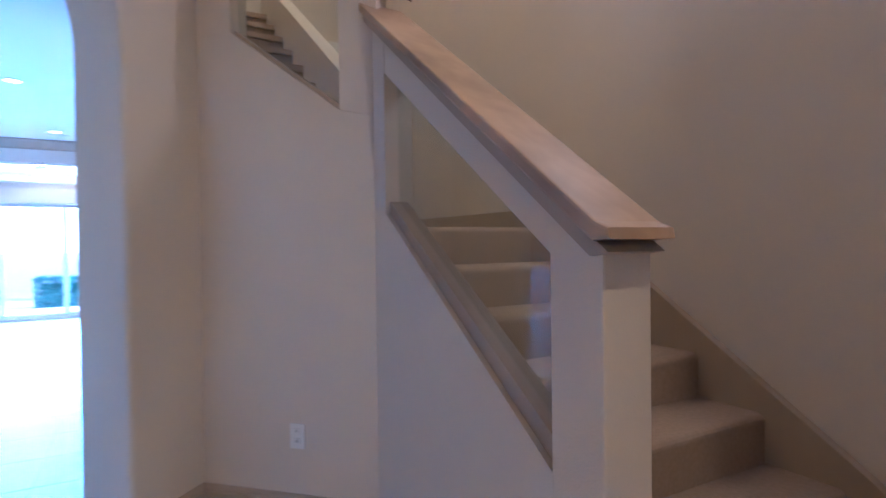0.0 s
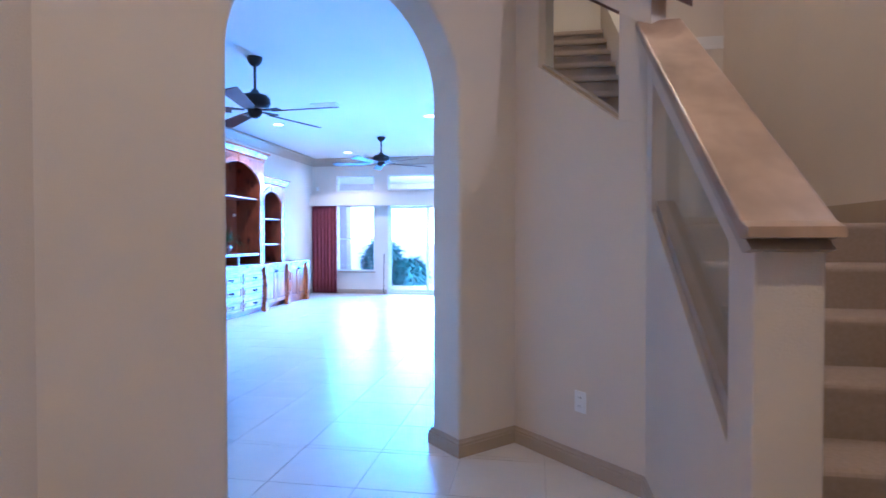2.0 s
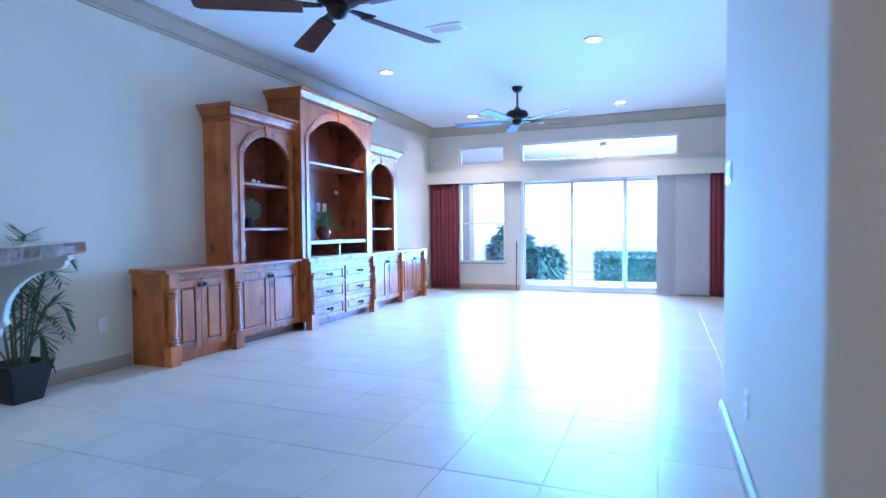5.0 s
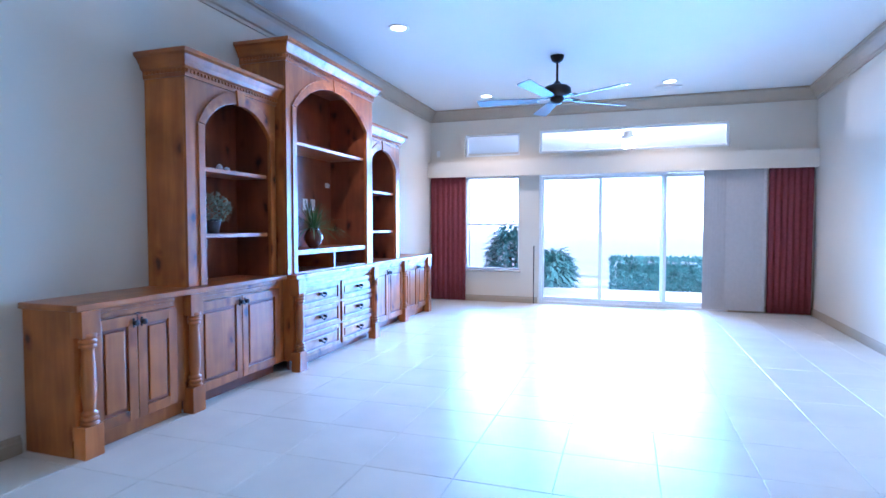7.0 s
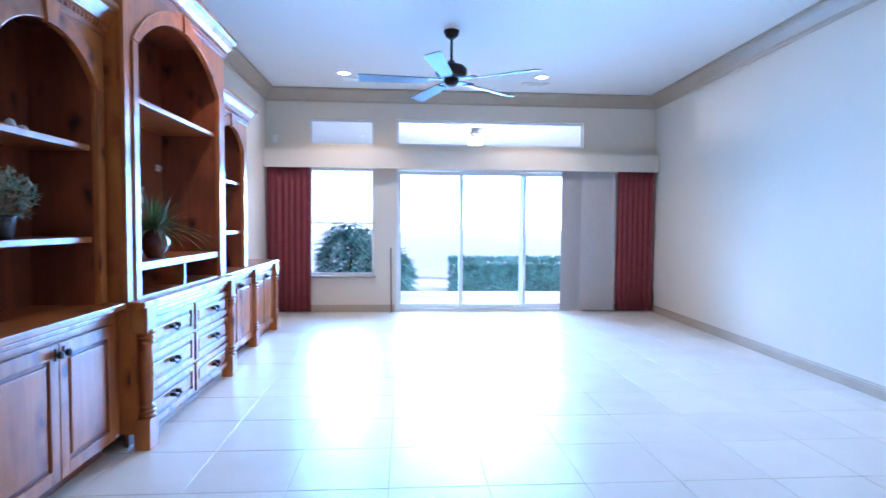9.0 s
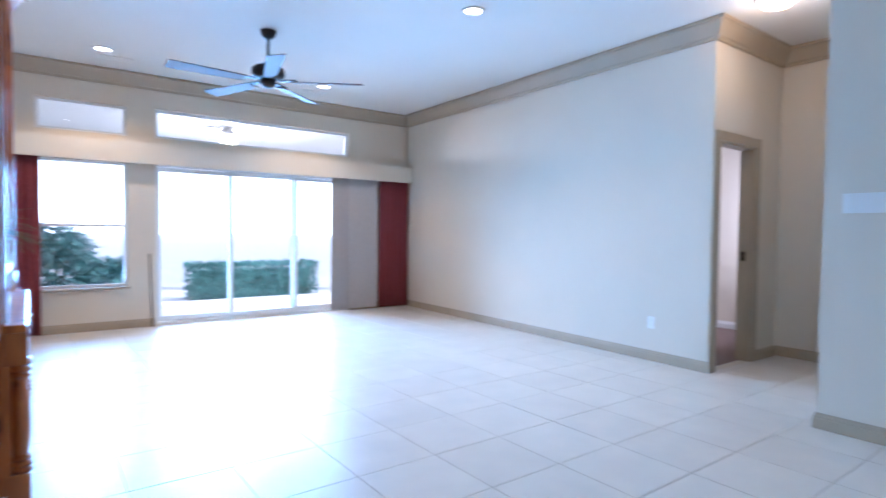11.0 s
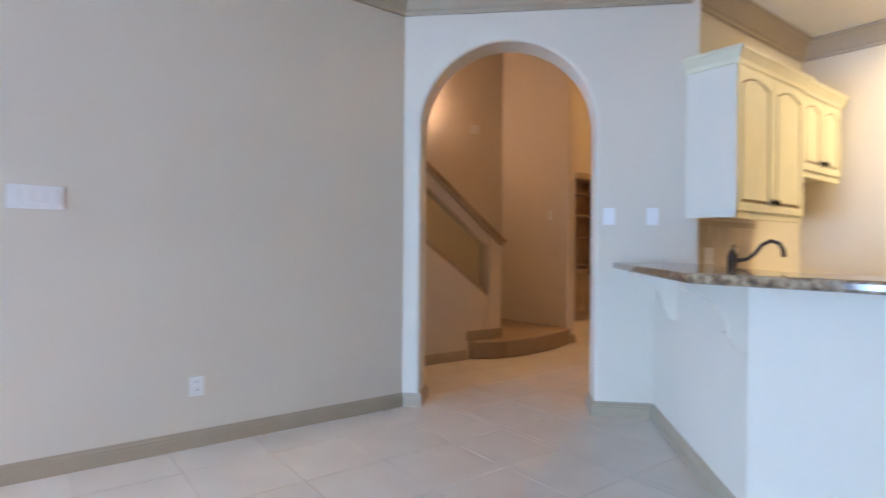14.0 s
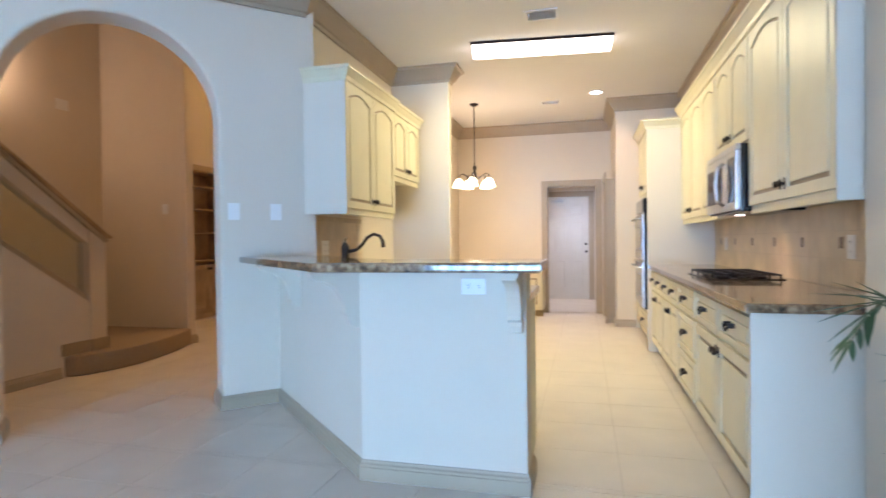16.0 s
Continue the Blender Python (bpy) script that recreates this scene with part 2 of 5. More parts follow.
# ---- mesh helpers ----
def box(bm, x0, x1, y0, y1, z0, z1, bevel=0.0):
    x0, x1, y0, y1, z0, z1 = min(x0, x1), max(x0, x1), min(y0, y1), max(y0, y1), min(z0, z1), max(z0, z1)
    vs = [bm.verts.new(p) for p in ((x0, y0, z0), (x1, y0, z0), (x1, y1, z0), (x0, y1, z0), (x0, y0, z1), (x1, y0, z1), (x1, y1, z1), (x0, y1, z1))]
    fs = [bm.faces.new([vs[i] for i in f]) for f in ((3, 2, 1, 0), (4, 5, 6, 7), (0, 1, 5, 4), (1, 2, 6, 5), (2, 3, 7, 6), (3, 0, 4, 7))]
    if bevel:
        es = {e for f in fs for e in f.edges}
        bmesh.ops.bevel(bm, geom=list(es), offset=bevel, segments=2, profile=0.6, affect="EDGES")
    return bm


def prism(bm, pts, lo, hi, plane="xy", bevel=0.0):
    """An outline pushed from lo to hi: plane xy along z, xz along y, yz along x."""
    def at(u, v, w):
        return {"xy": (u, v, w), "xz": (u, w, v), "yz": (w, u, v)}[plane]
    a = [bm.verts.new(at(u, v, lo)) for u, v in pts]
    b = [bm.verts.new(at(u, v, hi)) for u, v in pts]
    n = len(pts)
    fs = [bm.faces.new(a), bm.faces.new(b[::-1])]
    fs += [bm.faces.new((a[i], b[i], b[(i + 1) % n], a[(i + 1) % n])) for i in range(n)]
    bmesh.ops.recalc_face_normals(bm, faces=fs)
    if bevel:
        es = {e for f in fs[:2] for e in f.edges}
        bmesh.ops.bevel(bm, geom=list(es), offset=bevel, segments=2, profile=0.6, affect="EDGES")
    return bm


def lathe(bm, prof, seg=20, cx=0.0, cy=0.0):
    rings = []
    for r, z in prof:
        if r < 1e-5:
            rings.append([bm.verts.new((cx, cy, z))])
        else:
            rings.append([bm.verts.new((cx + r * math.cos(2 * math.pi * i / seg), cy + r * math.sin(2 * math.pi * i / seg), z)) for i in range(seg)])
    for a, b in zip(rings, rings[1:]):
        for i in range(seg):
            j = (i + 1) % seg
            if len(a) == 1 and len(b) == 1:
                continue
            if len(a) == 1:
                bm.faces.new((a[0], b[i], b[j]))
            elif len(b) == 1:
                bm.faces.new((a[i], b[0], a[j]))
            else:
                bm.faces.new((a[i], b[i], b[j], a[j]))
    bmesh.ops.recalc_face_normals(bm, faces=bm.faces[:])
    return bm


def tube(bm, pts, radius, seg=8):
    """A round bar along points; radius may be a list."""
    pts = [Vector(p) for p in pts]
    rad = radius if isinstance(radius, (list, tuple)) else [radius] * len(pts)
    rings = []
    for i, p in enumerate(pts):
        d = (pts[min(i + 1, len(pts) - 1)] - pts[max(i - 1, 0)]).normalized()
        side = d.orthogonal().normalized() if i == 0 else (side - d * side.dot(d)).normalized()
        up = d.cross(side)
        rings.append([bm.verts.new(p + rad[i] * (math.cos(2 * math.pi * k / seg) * side + math.sin(2 * math.pi * k / seg) * up)) for k in range(seg)])
    for a, b in zip(rings, rings[1:]):
        for k in range(seg):
            bm.faces.new((a[k], a[(k + 1) % seg], b[(k + 1) % seg], b[k]))
    bm.faces.new(rings[0][::-1])
    bm.faces.new(rings[-1])
    return bm


def part(name, bm, material, parent=None, label="", smooth=False):
    me = bpy.data.meshes.new(name)
    bm.to_mesh(me)
    bm.free()
    me.materials.append(material)
    if smooth:
        me.polygons.foreach_set("use_smooth", [True] * len(me.polygons))
    ob = new(name, me)
    if parent:
        ob.parent = parent
    if label:
        tagged(ob, label)
    return ob


def NB():
    return bmesh.new()


def thing(name, label, category, m=None, group=""):
    ob = new(name)
    ob.empty_display_size = 0.1
    if m is not None:
        ob.matrix_basis = m
    return tagged(ob, label, category, group)


def setting(name, bm, material, label, category, parent=None):
    ob = part(name, bm, material, parent)
    return tagged(ob, label, category, kind="structure")


def shared(name, ob, m, parent):
    """Another piece on the same mesh."""
    o = new(name, ob.data)
    o.parent = parent
    o.matrix_basis = m
    return o


def pbox(name, parent, material, x0, x1, y0, y1, z0, z1, bevel=0.0, label=""):
    return part(name, box(NB(), x0, x1, y0, y1, z0, z1, bevel), material, parent, label)


# ---- plan ----
CEIL, TALL = 3.07, 5.3
S2 = math.sqrt(0.5)
XW, XE, YN = -2.58, 2.72, 13.30
XK = -2.83


def wall(name, p0, p1, thick, z0, z1, holes=(), label="painted plaster wall", material=None):
    """A wall along p0-p1 whose thickness lies to the left of that way; holes are (s0, s1, z0, z1)."""
    d = Vector((p1[0] - p0[0], p1[1] - p0[1], 0))
    ln = d.length
    cuts = sorted({0.0, ln, *[h[0] for h in holes], *[h[1] for h in holes]})
    bm = NB()
    for a, b in zip(cuts, cuts[1:]):
        mid = (a + b) / 2
        spans = sorted((h[2], h[3]) for h in holes if h[0] < mid < h[1])
        z = z0
        for lo, hi in spans + [(z1, z1)]:
            if lo - z > 1e-4:
                box(bm, a, b, 0, thick, z, lo)
            z = hi
    ob = setting(name, bm, material or M_WALL, label, "wall")
    ob.matrix_basis = Matrix.Translation((p0[0], p0[1], 0)) @ Matrix.Rotation(math.atan2(d.y, d.x), 4, "Z")
    return ob


def strip(name, pts, prof, material, label, closed=False):
    """A moulding swept along the foot or head of walls, the room to the left of the way; prof is (out, z)."""
    P = [Vector((x, y)) for x, y in pts]
    n = len(P)
    bm = NB()
    rings = []
    for i in range(n):
        a = P[i] - P[i - 1] if (i or closed) else P[1] - P[0]
        b = P[(i + 1) % n] - P[i] if (i < n - 1 or closed) else P[i] - P[i - 1]
        na, nb = Vector((-a.y, a.x)).normalized(), Vector((-b.y, b.x)).normalized()
        m = (na + nb).normalized()
        m = m / max(0.25, m.dot(na))
        rings.append([bm.verts.new((P[i].x + m.x * o, P[i].y + m.y * o, z)) for o, z in prof])
    k = len(prof)
    for i in range(n if closed else n - 1):
        r, q = rings[i], rings[(i + 1) % n]
        for j in range(k):
            bm.faces.new((r[j], q[j], q[(j + 1) % k], r[(j + 1) % k]))
    if not closed:
        bm.faces.new(rings[0])
        bm.faces.new(rings[-1][::-1])
    bmesh.ops.recalc_face_normals(bm, faces=bm.faces[:])
    return setting(name, bm, material, label, "trim")


# living room, kitchen and nook walls
wall("wall_north", (-2.73, YN), (XE + 0.33, YN), 0.16, -0.1, 3.3,
     [(0.73, 1.62, 0.51, 2.0), (0.73, 1.62, 2.32, 2.675), (1.93, 4.58, 0.0, 2.03), (1.93, 4.58, 2.33, 2.685)], "beige painted wall with sliding door and windows")
XEN = 2.90
wall("wall_east", (XEN, YN), (XE, 8.26), 0.12, -0.1, 3.2, label="plain beige painted wall")
wall("wall_nook_north", (XE, 8.14), (4.04, 8.14), 0.12, -0.1, 3.2, [(0.10, 0.78, 0.0, 2.05)], "beige painted wall with a doorway")
wall("wall_nook_east", (4.04, 8.22), (4.04, 6.91), 0.12, -0.1, 3.2, label="beige painted wall at the end of the nook")
wall("wall_nook_south", (4.36, 7.03), (1.95, 7.03), 0.12, -0.1, TALL, label="beige painted wall of the nook")
wall("wall_switch", (1.95, 6.91), (1.95, 4.60), 0.12, -0.1, TALL, label="beige painted wall with switch plate")
wall("wall_kitchen_left", (0.53, 3.18), (0.53, -2.15), 0.15, -0.1, TALL, label="beige painted wall between kitchen and hall")
wall("wall_fridge_stub", (-0.12, 1.2), (0.53, 1.2), -0.12, -0.1, 3.2, label="beige painted wall stub beside the refrigerator space")
wall("wall_breakfast_far", (-2.95, -2.27), (0.68, -2.27), 0.12, -0.1, 3.2, [(1.23, 2.01, 0.0, 2.06)], "beige painted wall with a cased opening")
wall("wall_pantry_side", (-1.95, -0.92), (-1.95, -2.15), -0.12, -0.1, 3.2, [(0.2, 0.9, 0.0, 2.04)], "beige painted wall with the pantry door")
wall("wall_pantry_front", (-1.95, -0.8), (-2.95, -0.8), 0.12, -0.1, 3.2, label="beige painted wall beside the oven cabinet")
wall("wall_kitchen_right", (XK, 4.56), (XK, -0.8), -0.12, -0.1, 3.2, label="beige painted kitchen wall")
wall("wall_west", (XW, YN), (XW, 4.56), -0.15, -0.1, 3.2, label="beige painted wall behind the cabinets")
wall("wall_west_jog", (XW - 0.15, 4.56), (XK - 0.12, 4.56), -0.12, -0.1, 3.2, label="beige painted return of the wall")
# vestibule behind the breakfast corner
wall("wall_vestibule_left", (-0.67, -2.27), (-0.67, -4.3), 0.1, -0.1, 2.8)
wall("wall_vestibule_right", (-1.94, -4.3), (-1.94, -2.27), 0.1, -0.1, 2.8)
wall("wall_vestibule_end", (-0.57, -4.25), (-2.04, -4.25), 0.12, -0.1, 2.8, [(0.22, 1.06, 0.0, 2.06)], "beige painted wall with an outer door")
setting("ceiling_vestibule", box(NB(), -2.2, -0.6, -4.4, -2.27, 2.7, 2.8), M_CEIL, "white painted ceiling", "ceiling")
# room behind the nook doorway
wall("wall_bedroom_far", (5.2, 10.6), (2.95, 10.6), -0.1, -0.1, 3.2)
wall("wall_bedroom_side", (5.2, 10.7), (5.2, 8.1), 0.1, -0.1, 3.2)
wall("wall_bedroom_front", (4.16, 8.22), (5.3, 8.22), -0.1, -0.1, 3.2)

# arched wall
ARCH_M = Matrix.Translation((1.95, 4.60, 0)) @ Matrix.Rotation(radians(225), 4, "Z")
U0, U1, SPRING = 0.127, 1.392, 2.06
uc, ur = (U0 + U1) / 2, (U1 - U0) / 2
outline = [(-0.34, -0.1), (U0, -0.1), (U0, SPRING)]
outline += [(uc - ur * math.cos(math.pi * i / 32), SPRING + ur * math.sin(math.pi * i / 32)) for i in range(1, 32)]
outline += [(U1, SPRING), (U1, -0.1), (2.1, -0.1), (2.1, TALL), (-0.34, TALL)]
ob = setting("wall_arch", prism(NB(), outline, 0.0, 0.27, "xz"), M_WALL, "beige painted wall with a round-arched opening", "wall")
ob.matrix_basis = ARCH_M
bv = ob.modifiers.new("soft", "BEVEL")
bv.width, bv.segments, bv.limit_method, bv.angle_limit = 0.022, 3, "ANGLE", radians(60)

# hall walls
wall("wall_hall_east", (4.25, 7.03), (4.25, -1.6), 0.12, -0.1, TALL, [(7.21, 7.99, 0.02, 2.33)], label="tan painted wall beside the stairs")
wall("wall_stair_end", (3.04, 1.42), (4.25, 1.42), -0.13, -0.1, TALL, label="tan painted wall at the foot of the stairs")
wall("wall_hall_south", (4.37, -1.6), (0.53, -1.6), 0.12, -0.1, TALL, label="plain tan painted wall")
setting("ceiling_hall", box(NB(), 0.4, 4.5, -1.8, 7.1, TALL, TALL + 0.1), M_CEIL, "white painted high ceiling", "ceiling")

poly = [(-2.98, 13.5), (2.98, 13.5), (5.35, 10.72), (5.35, 6.9), (2.0, 6.9), (2.0, 4.56), (0.6, 3.16), (0.6, -2.3), (-2.98, -2.3)]
setting("ceiling", prism(NB(), poly, CEIL, CEIL + 0.12), M_CEIL, "white textured plaster ceiling", "ceiling")

CROWN = [(0, CEIL), (0, CEIL - 0.17), (0.018, CEIL - 0.17), (0.024, CEIL - 0.145), (0.04, CEIL - 0.135), (0.085, CEIL - 0.06), (0.105, CEIL - 0.035), (0.125, CEIL - 0.03), (0.125, CEIL - 0.002)]
loop = [(0.53, 3.18), (1.95, 4.60), (1.95, 7.03), (4.04, 7.03), (4.04, 8.14), (XE, 8.14), (XEN, YN), (XW, YN), (XW, 4.56), (XK, 4.56), (XK, -0.8),
        (-1.95, -0.8), (-1.95, -2.15), (0.53, -2.15), (0.53, 1.08), (-0.12, 1.08), (-0.12, 1.2), (0.53, 1.2)]
strip("crown_trim", loop, CROWN, M_TRIM, "taupe painted crown moulding under the ceiling", True)
BASE = [(0, 0), (0.02, 0), (0.02, 0.064), (0.016, 0.068), (0.016, 0.079), (0.009, 0.087), (0.006, 0.1), (0, 0.1)]
runs = [[(3.0, 3.105), (3.0, 3.98), (2.355, 4.625), (2.05, 4.32), (1.86, 4.51), (1.95, 4.60), (1.95, 7.03), (4.04, 7.03), (4.04, 8.14), (3.59, 8.14)],
        [(2.73, 8.14), (XE, 8.14), (XEN, YN), (1.87, YN)], [(-0.82, YN), (XW, YN), (XW, 12.11)], [(XW, 6.70), (XW, 4.56), (-2.7, 4.56)],
        [(-1.27, 4.2), (-1.27, 4.46), (-0.45, 4.46), (0.68, 3.33), (0.966, 3.616), (1.157, 3.425), (0.68, 2.95), (0.68, -1.6), (4.25, -1.6), (4.25, -1.05)],
        [(0.53, -2.15), (0.53, 1.08), (-0.12, 1.08), (-0.12, 1.2), (0.53, 1.2)], [(-0.86, -2.15), (0.53, -2.15)], [(-2.2, -0.8), (-1.95, -0.8), (-1.95, -1.05)],
        [(4.25, -0.09), (4.25, 1.29), (3.04, 1.29), (3.04, 1.42)]]
for i, r in enumerate(runs):
    strip("baseboard_%d" % (i + 1), r, BASE, M_TRIM, "taupe painted baseboard along the wall")


def casing(name, m, w, h, depth, mat_=None, wide=0.085):
    """Door casing: two sides and a head, on both faces, with the jamb between."""
    root = thing(name, "taupe painted door casing", "door casing", m)
    tagged(root, kind="structure")
    mt = mat_ or M_TRIM
    for y0, y1 in ((-0.02, 0.0), (depth, depth + 0.02)):
        pbox("casing_side", root, mt, -wide, 0.0, y0, y1, 0, h + wide, 0.006)
        pbox("casing_side", root, mt, w, w + wide, y0, y1, 0, h + wide, 0.006)
        pbox("casing_head", root, mt, 0.001, w - 0.001, y0, y1, h, h + wide, 0.006)
    pbox("jamb", root, mt, 0, 0.018, 0, depth, 0, h)
    pbox("jamb", root, mt, w - 0.018, w, 0, depth, 0, h)
    pbox("jamb_head", root, mt, 0.018, w - 0.018, 0, depth, h - 0.018, h)
    return root


dc = casing("door_casing_1", pose(2.82, 8.14, 0), 0.68, 2.05, 0.12)
pbox("strike_plate", dc, M_IRON, 0.659, 0.6615, 0.06, 0.1, 0.97, 1.06, 0.0, "dark strike plate")
casing("door_casing_2", pose(-0.94, -2.15, 0, 0, 0, 180), 0.78, 2.06, 0.12)
casing("door_casing_3", pose(-1.95, -1.12, 0, 0, 0, -90), 0.7, 2.04, 0.12)
casing("door_casing_4", pose(-0.79, -4.25, 0, 0, 0, 180), 0.84, 2.06, 0.12)

# floor: bed and tiles
fl = setting("floor", box(NB(), -3.0, 5.3, -4.4, 13.40, -0.1, -0.004), M_GROUT, "pale beige ceramic tile floor with grey joints", "floor")
TS, GAP = 0.47, 0.004
X0, Y0 = 0.18, 8.075
tile_cache = {}


def tile_mesh(w, d):
    key = (round(w, 4), round(d, 4))
    if key not in tile_cache:
        bm = box(NB(), 0, w, 0, d, -0.016, 0)
        top = [f for f in bm.faces if f.normal.z > 0.9] or [max(bm.faces, key=lambda f: f.calc_center_median().z)]
        bmesh.ops.bevel(bm, geom=list(top[0].edges), offset=0.001, segments=1, affect="EDGES")
        me = bpy.data.meshes.new("tile")
        bm.to_mesh(me)
        bm.free()
        me.materials.append(M_TILE)
        tile_cache[key] = me
    return tile_cache[key]


def lay_tiles(x0, x1, y0, y1, own, rest):
    i0, i1 = math.floor((x0 - X0) / TS), math.ceil((x1 - X0) / TS)
    j0, j1 = math.floor((y0 - Y0) / TS), math.ceil((y1 - Y0) / TS)
    for i in range(i0, i1):
        for j in range(j0, j1):
            a, b = max(x0, X0 + i * TS) + GAP / 2, min(x1, X0 + (i + 1) * TS) - GAP / 2
            c, d = max(y0, Y0 + j * TS) + GAP / 2, min(y1, Y0 + (j + 1) * TS) - GAP / 2
            if b - a < 0.02 or d - c < 0.02:
                continue
            if own:
                o = new("tile", tile_mesh(b - a, d - c))
                o.parent = fl
                o.location = (a, c, -0.0005 + 0.001 * random.random())
            else:
                box(rest, a, b, c, d, -0.016, 0)

# bar
def half_wall():
    pts = [(-1.27, 4.46), (-0.45, 4.46), (0.68, 3.33), (0.545, 3.195), (-0.52, 4.26), (-1.27, 4.26)]
    return setting("bar_wall", prism(NB(), pts, 0.0, 1.045), M_WALL, "pale painted half wall under the bar top", "half wall")


half_wall()

# ---- living room ----
def raised_door(root, name, x0, x1, z0, z1, mt, arch=0.0, inset=0.06, groove=None, panel_mat=None, y=0.0):
    """A framed door or drawer front on the plane y: frame, recessed groove, raised panel."""
    xi0, xi1, zi0, zi1 = x0 + inset, x1 - inset, z0 + inset, z1 - inset
    f, b = y - 0.022, y
    d = part(name, box(NB(), x0 + 0.004, x1 - 0.004, y - 0.008, y - 0.001, z0 + 0.004, z1 - 0.004), groove or mt, root)
    pbox("stile", d, mt, x0, xi0, f, b, z0, z1, 0.0025)
    pbox("stile", d, mt, xi1, x1, f, b, z0, z1, 0.0025)
    pbox("rail", d, mt, xi0, xi1, f, b, z0, zi0, 0.0025)
    n = 12
    if arch:
        pts = [(xi0, z1), (xi0, zi1 - arch)]
        pts += [(xi0 + (xi1 - xi0) * i / n, zi1 - arch + arch * math.sin(math.pi * i / n)) for i in range(1, n)]
        pts += [(xi1, zi1 - arch), (xi1, z1)]
        part("rail", prism(NB(), pts, f, b, "xz"), mt, d)
    else:
        pbox("rail", d, mt, xi0, xi1, f, b, zi1, z1, 0.0025)
    g = min(0.022, (xi1 - xi0) * 0.12)
    bm = NB()
    if arch:
        pts = [(xi0 + g, zi0 + g), (xi1 - g, zi0 + g), (xi1 - g, zi1 - arch - g * 0.6)]
        pts += [(xi1 - g - (xi1 - xi0 - 2 * g) * i / n, zi1 - arch - g * 0.6 + arch * math.sin(math.pi * i / n)) for i in range(1, n)]
        pts += [(xi0 + g, zi1 - arch - g * 0.6)]
        prism(bm, pts, y - 0.02, y - 0.006, "xz", 0.006)
    else:
        box(bm, xi0 + g, xi1 - g, y - 0.02, y - 0.006, zi0 + g, zi1 - g, 0.006)
    part("raised_panel", bm, panel_mat or mt, d)
    return d


def knob(door, x, z, y, mt=None, bail=False):
    bm = NB()
    if bail:
        for s in (-1, 1):
            box(bm, x + s * 0.04 - 0.01, x + s * 0.04 + 0.01, y - 0.03, y, z - 0.01, z + 0.012, 0.003)
        tube(bm, [(x + 0.04 * math.cos(a), y - 0.03, z - 0.022 * math.sin(a)) for a in [math.pi * i / 8 for i in range(9)]], 0.006, 6)
        box(bm, x - 0.012, x + 0.012, y - 0.038, y - 0.026, z - 0.03, z - 0.012, 0.003)
        part("handle", bm, mt or M_IRON, door, "dark bronze bail handle")
    else:
        tube(bm, [(x, y, z), (x, y - 0.012, z), (x, y - 0.018, z), (x, y - 0.032, z), (x, y - 0.036, z)], [0.008, 0.007, 0.016, 0.017, 0.008], 10)
        box(bm, x - 0.006, x + 0.006, y - 0.006, y, z - 0.028, z + 0.028, 0.002)
        part("knob", bm, mt or M_IRON, door, "dark bronze knob")


def turned_post(root, x, y, z0, z1):
    """A square foot and head with a turned split column between."""
    pbox("post_foot", root, M_PINE, x - 0.055, x + 0.055, y - 0.035, y + 0.05, 0.0, 0.17, 0.004)
    prof = [(0.0, z0 + 0.12)]
    h = z1 - z0 - 0.24
    for a, r in ((0.0, 0.044), (0.03, 0.044), (0.036, 0.034), (0.05, 0.034), (0.056, 0.043), (0.085, 0.043), (0.091, 0.033), (0.105, 0.033), (0.111, 0.041), (0.135, 0.041), (0.145, 0.03), (0.17, 0.029),
                 (0.3, 0.036), (0.48, 0.038), (0.66, 0.034), (0.8, 0.029), (0.83, 0.03), (0.845, 0.041), (0.87, 0.041), (0.876, 0.033), (0.89, 0.033), (0.896, 0.043), (0.925, 0.043), (0.931, 0.034), (0.945, 0.034), (0.951, 0.044), (1.0, 0.044)):
        prof.append((r, z0 + 0.12 + a * h))
    prof.append((0.0, z1 - 0.12))
    part("turned_column", lathe(NB(), prof, 20, x, y), M_PINE, root, "turned split column", True)
    pbox("post_head", root, M_PINE, x - 0.055, x + 0.055, y - 0.03, y + 0.05, z1 - 0.14, z1, 0.004)
    pbox("post_back", root, M_PINE, x - 0.055, x + 0.055, y + 0.035, y + 0.06, 0.17, z1 - 0.14)


CT = 0.775  # underside of the worktops


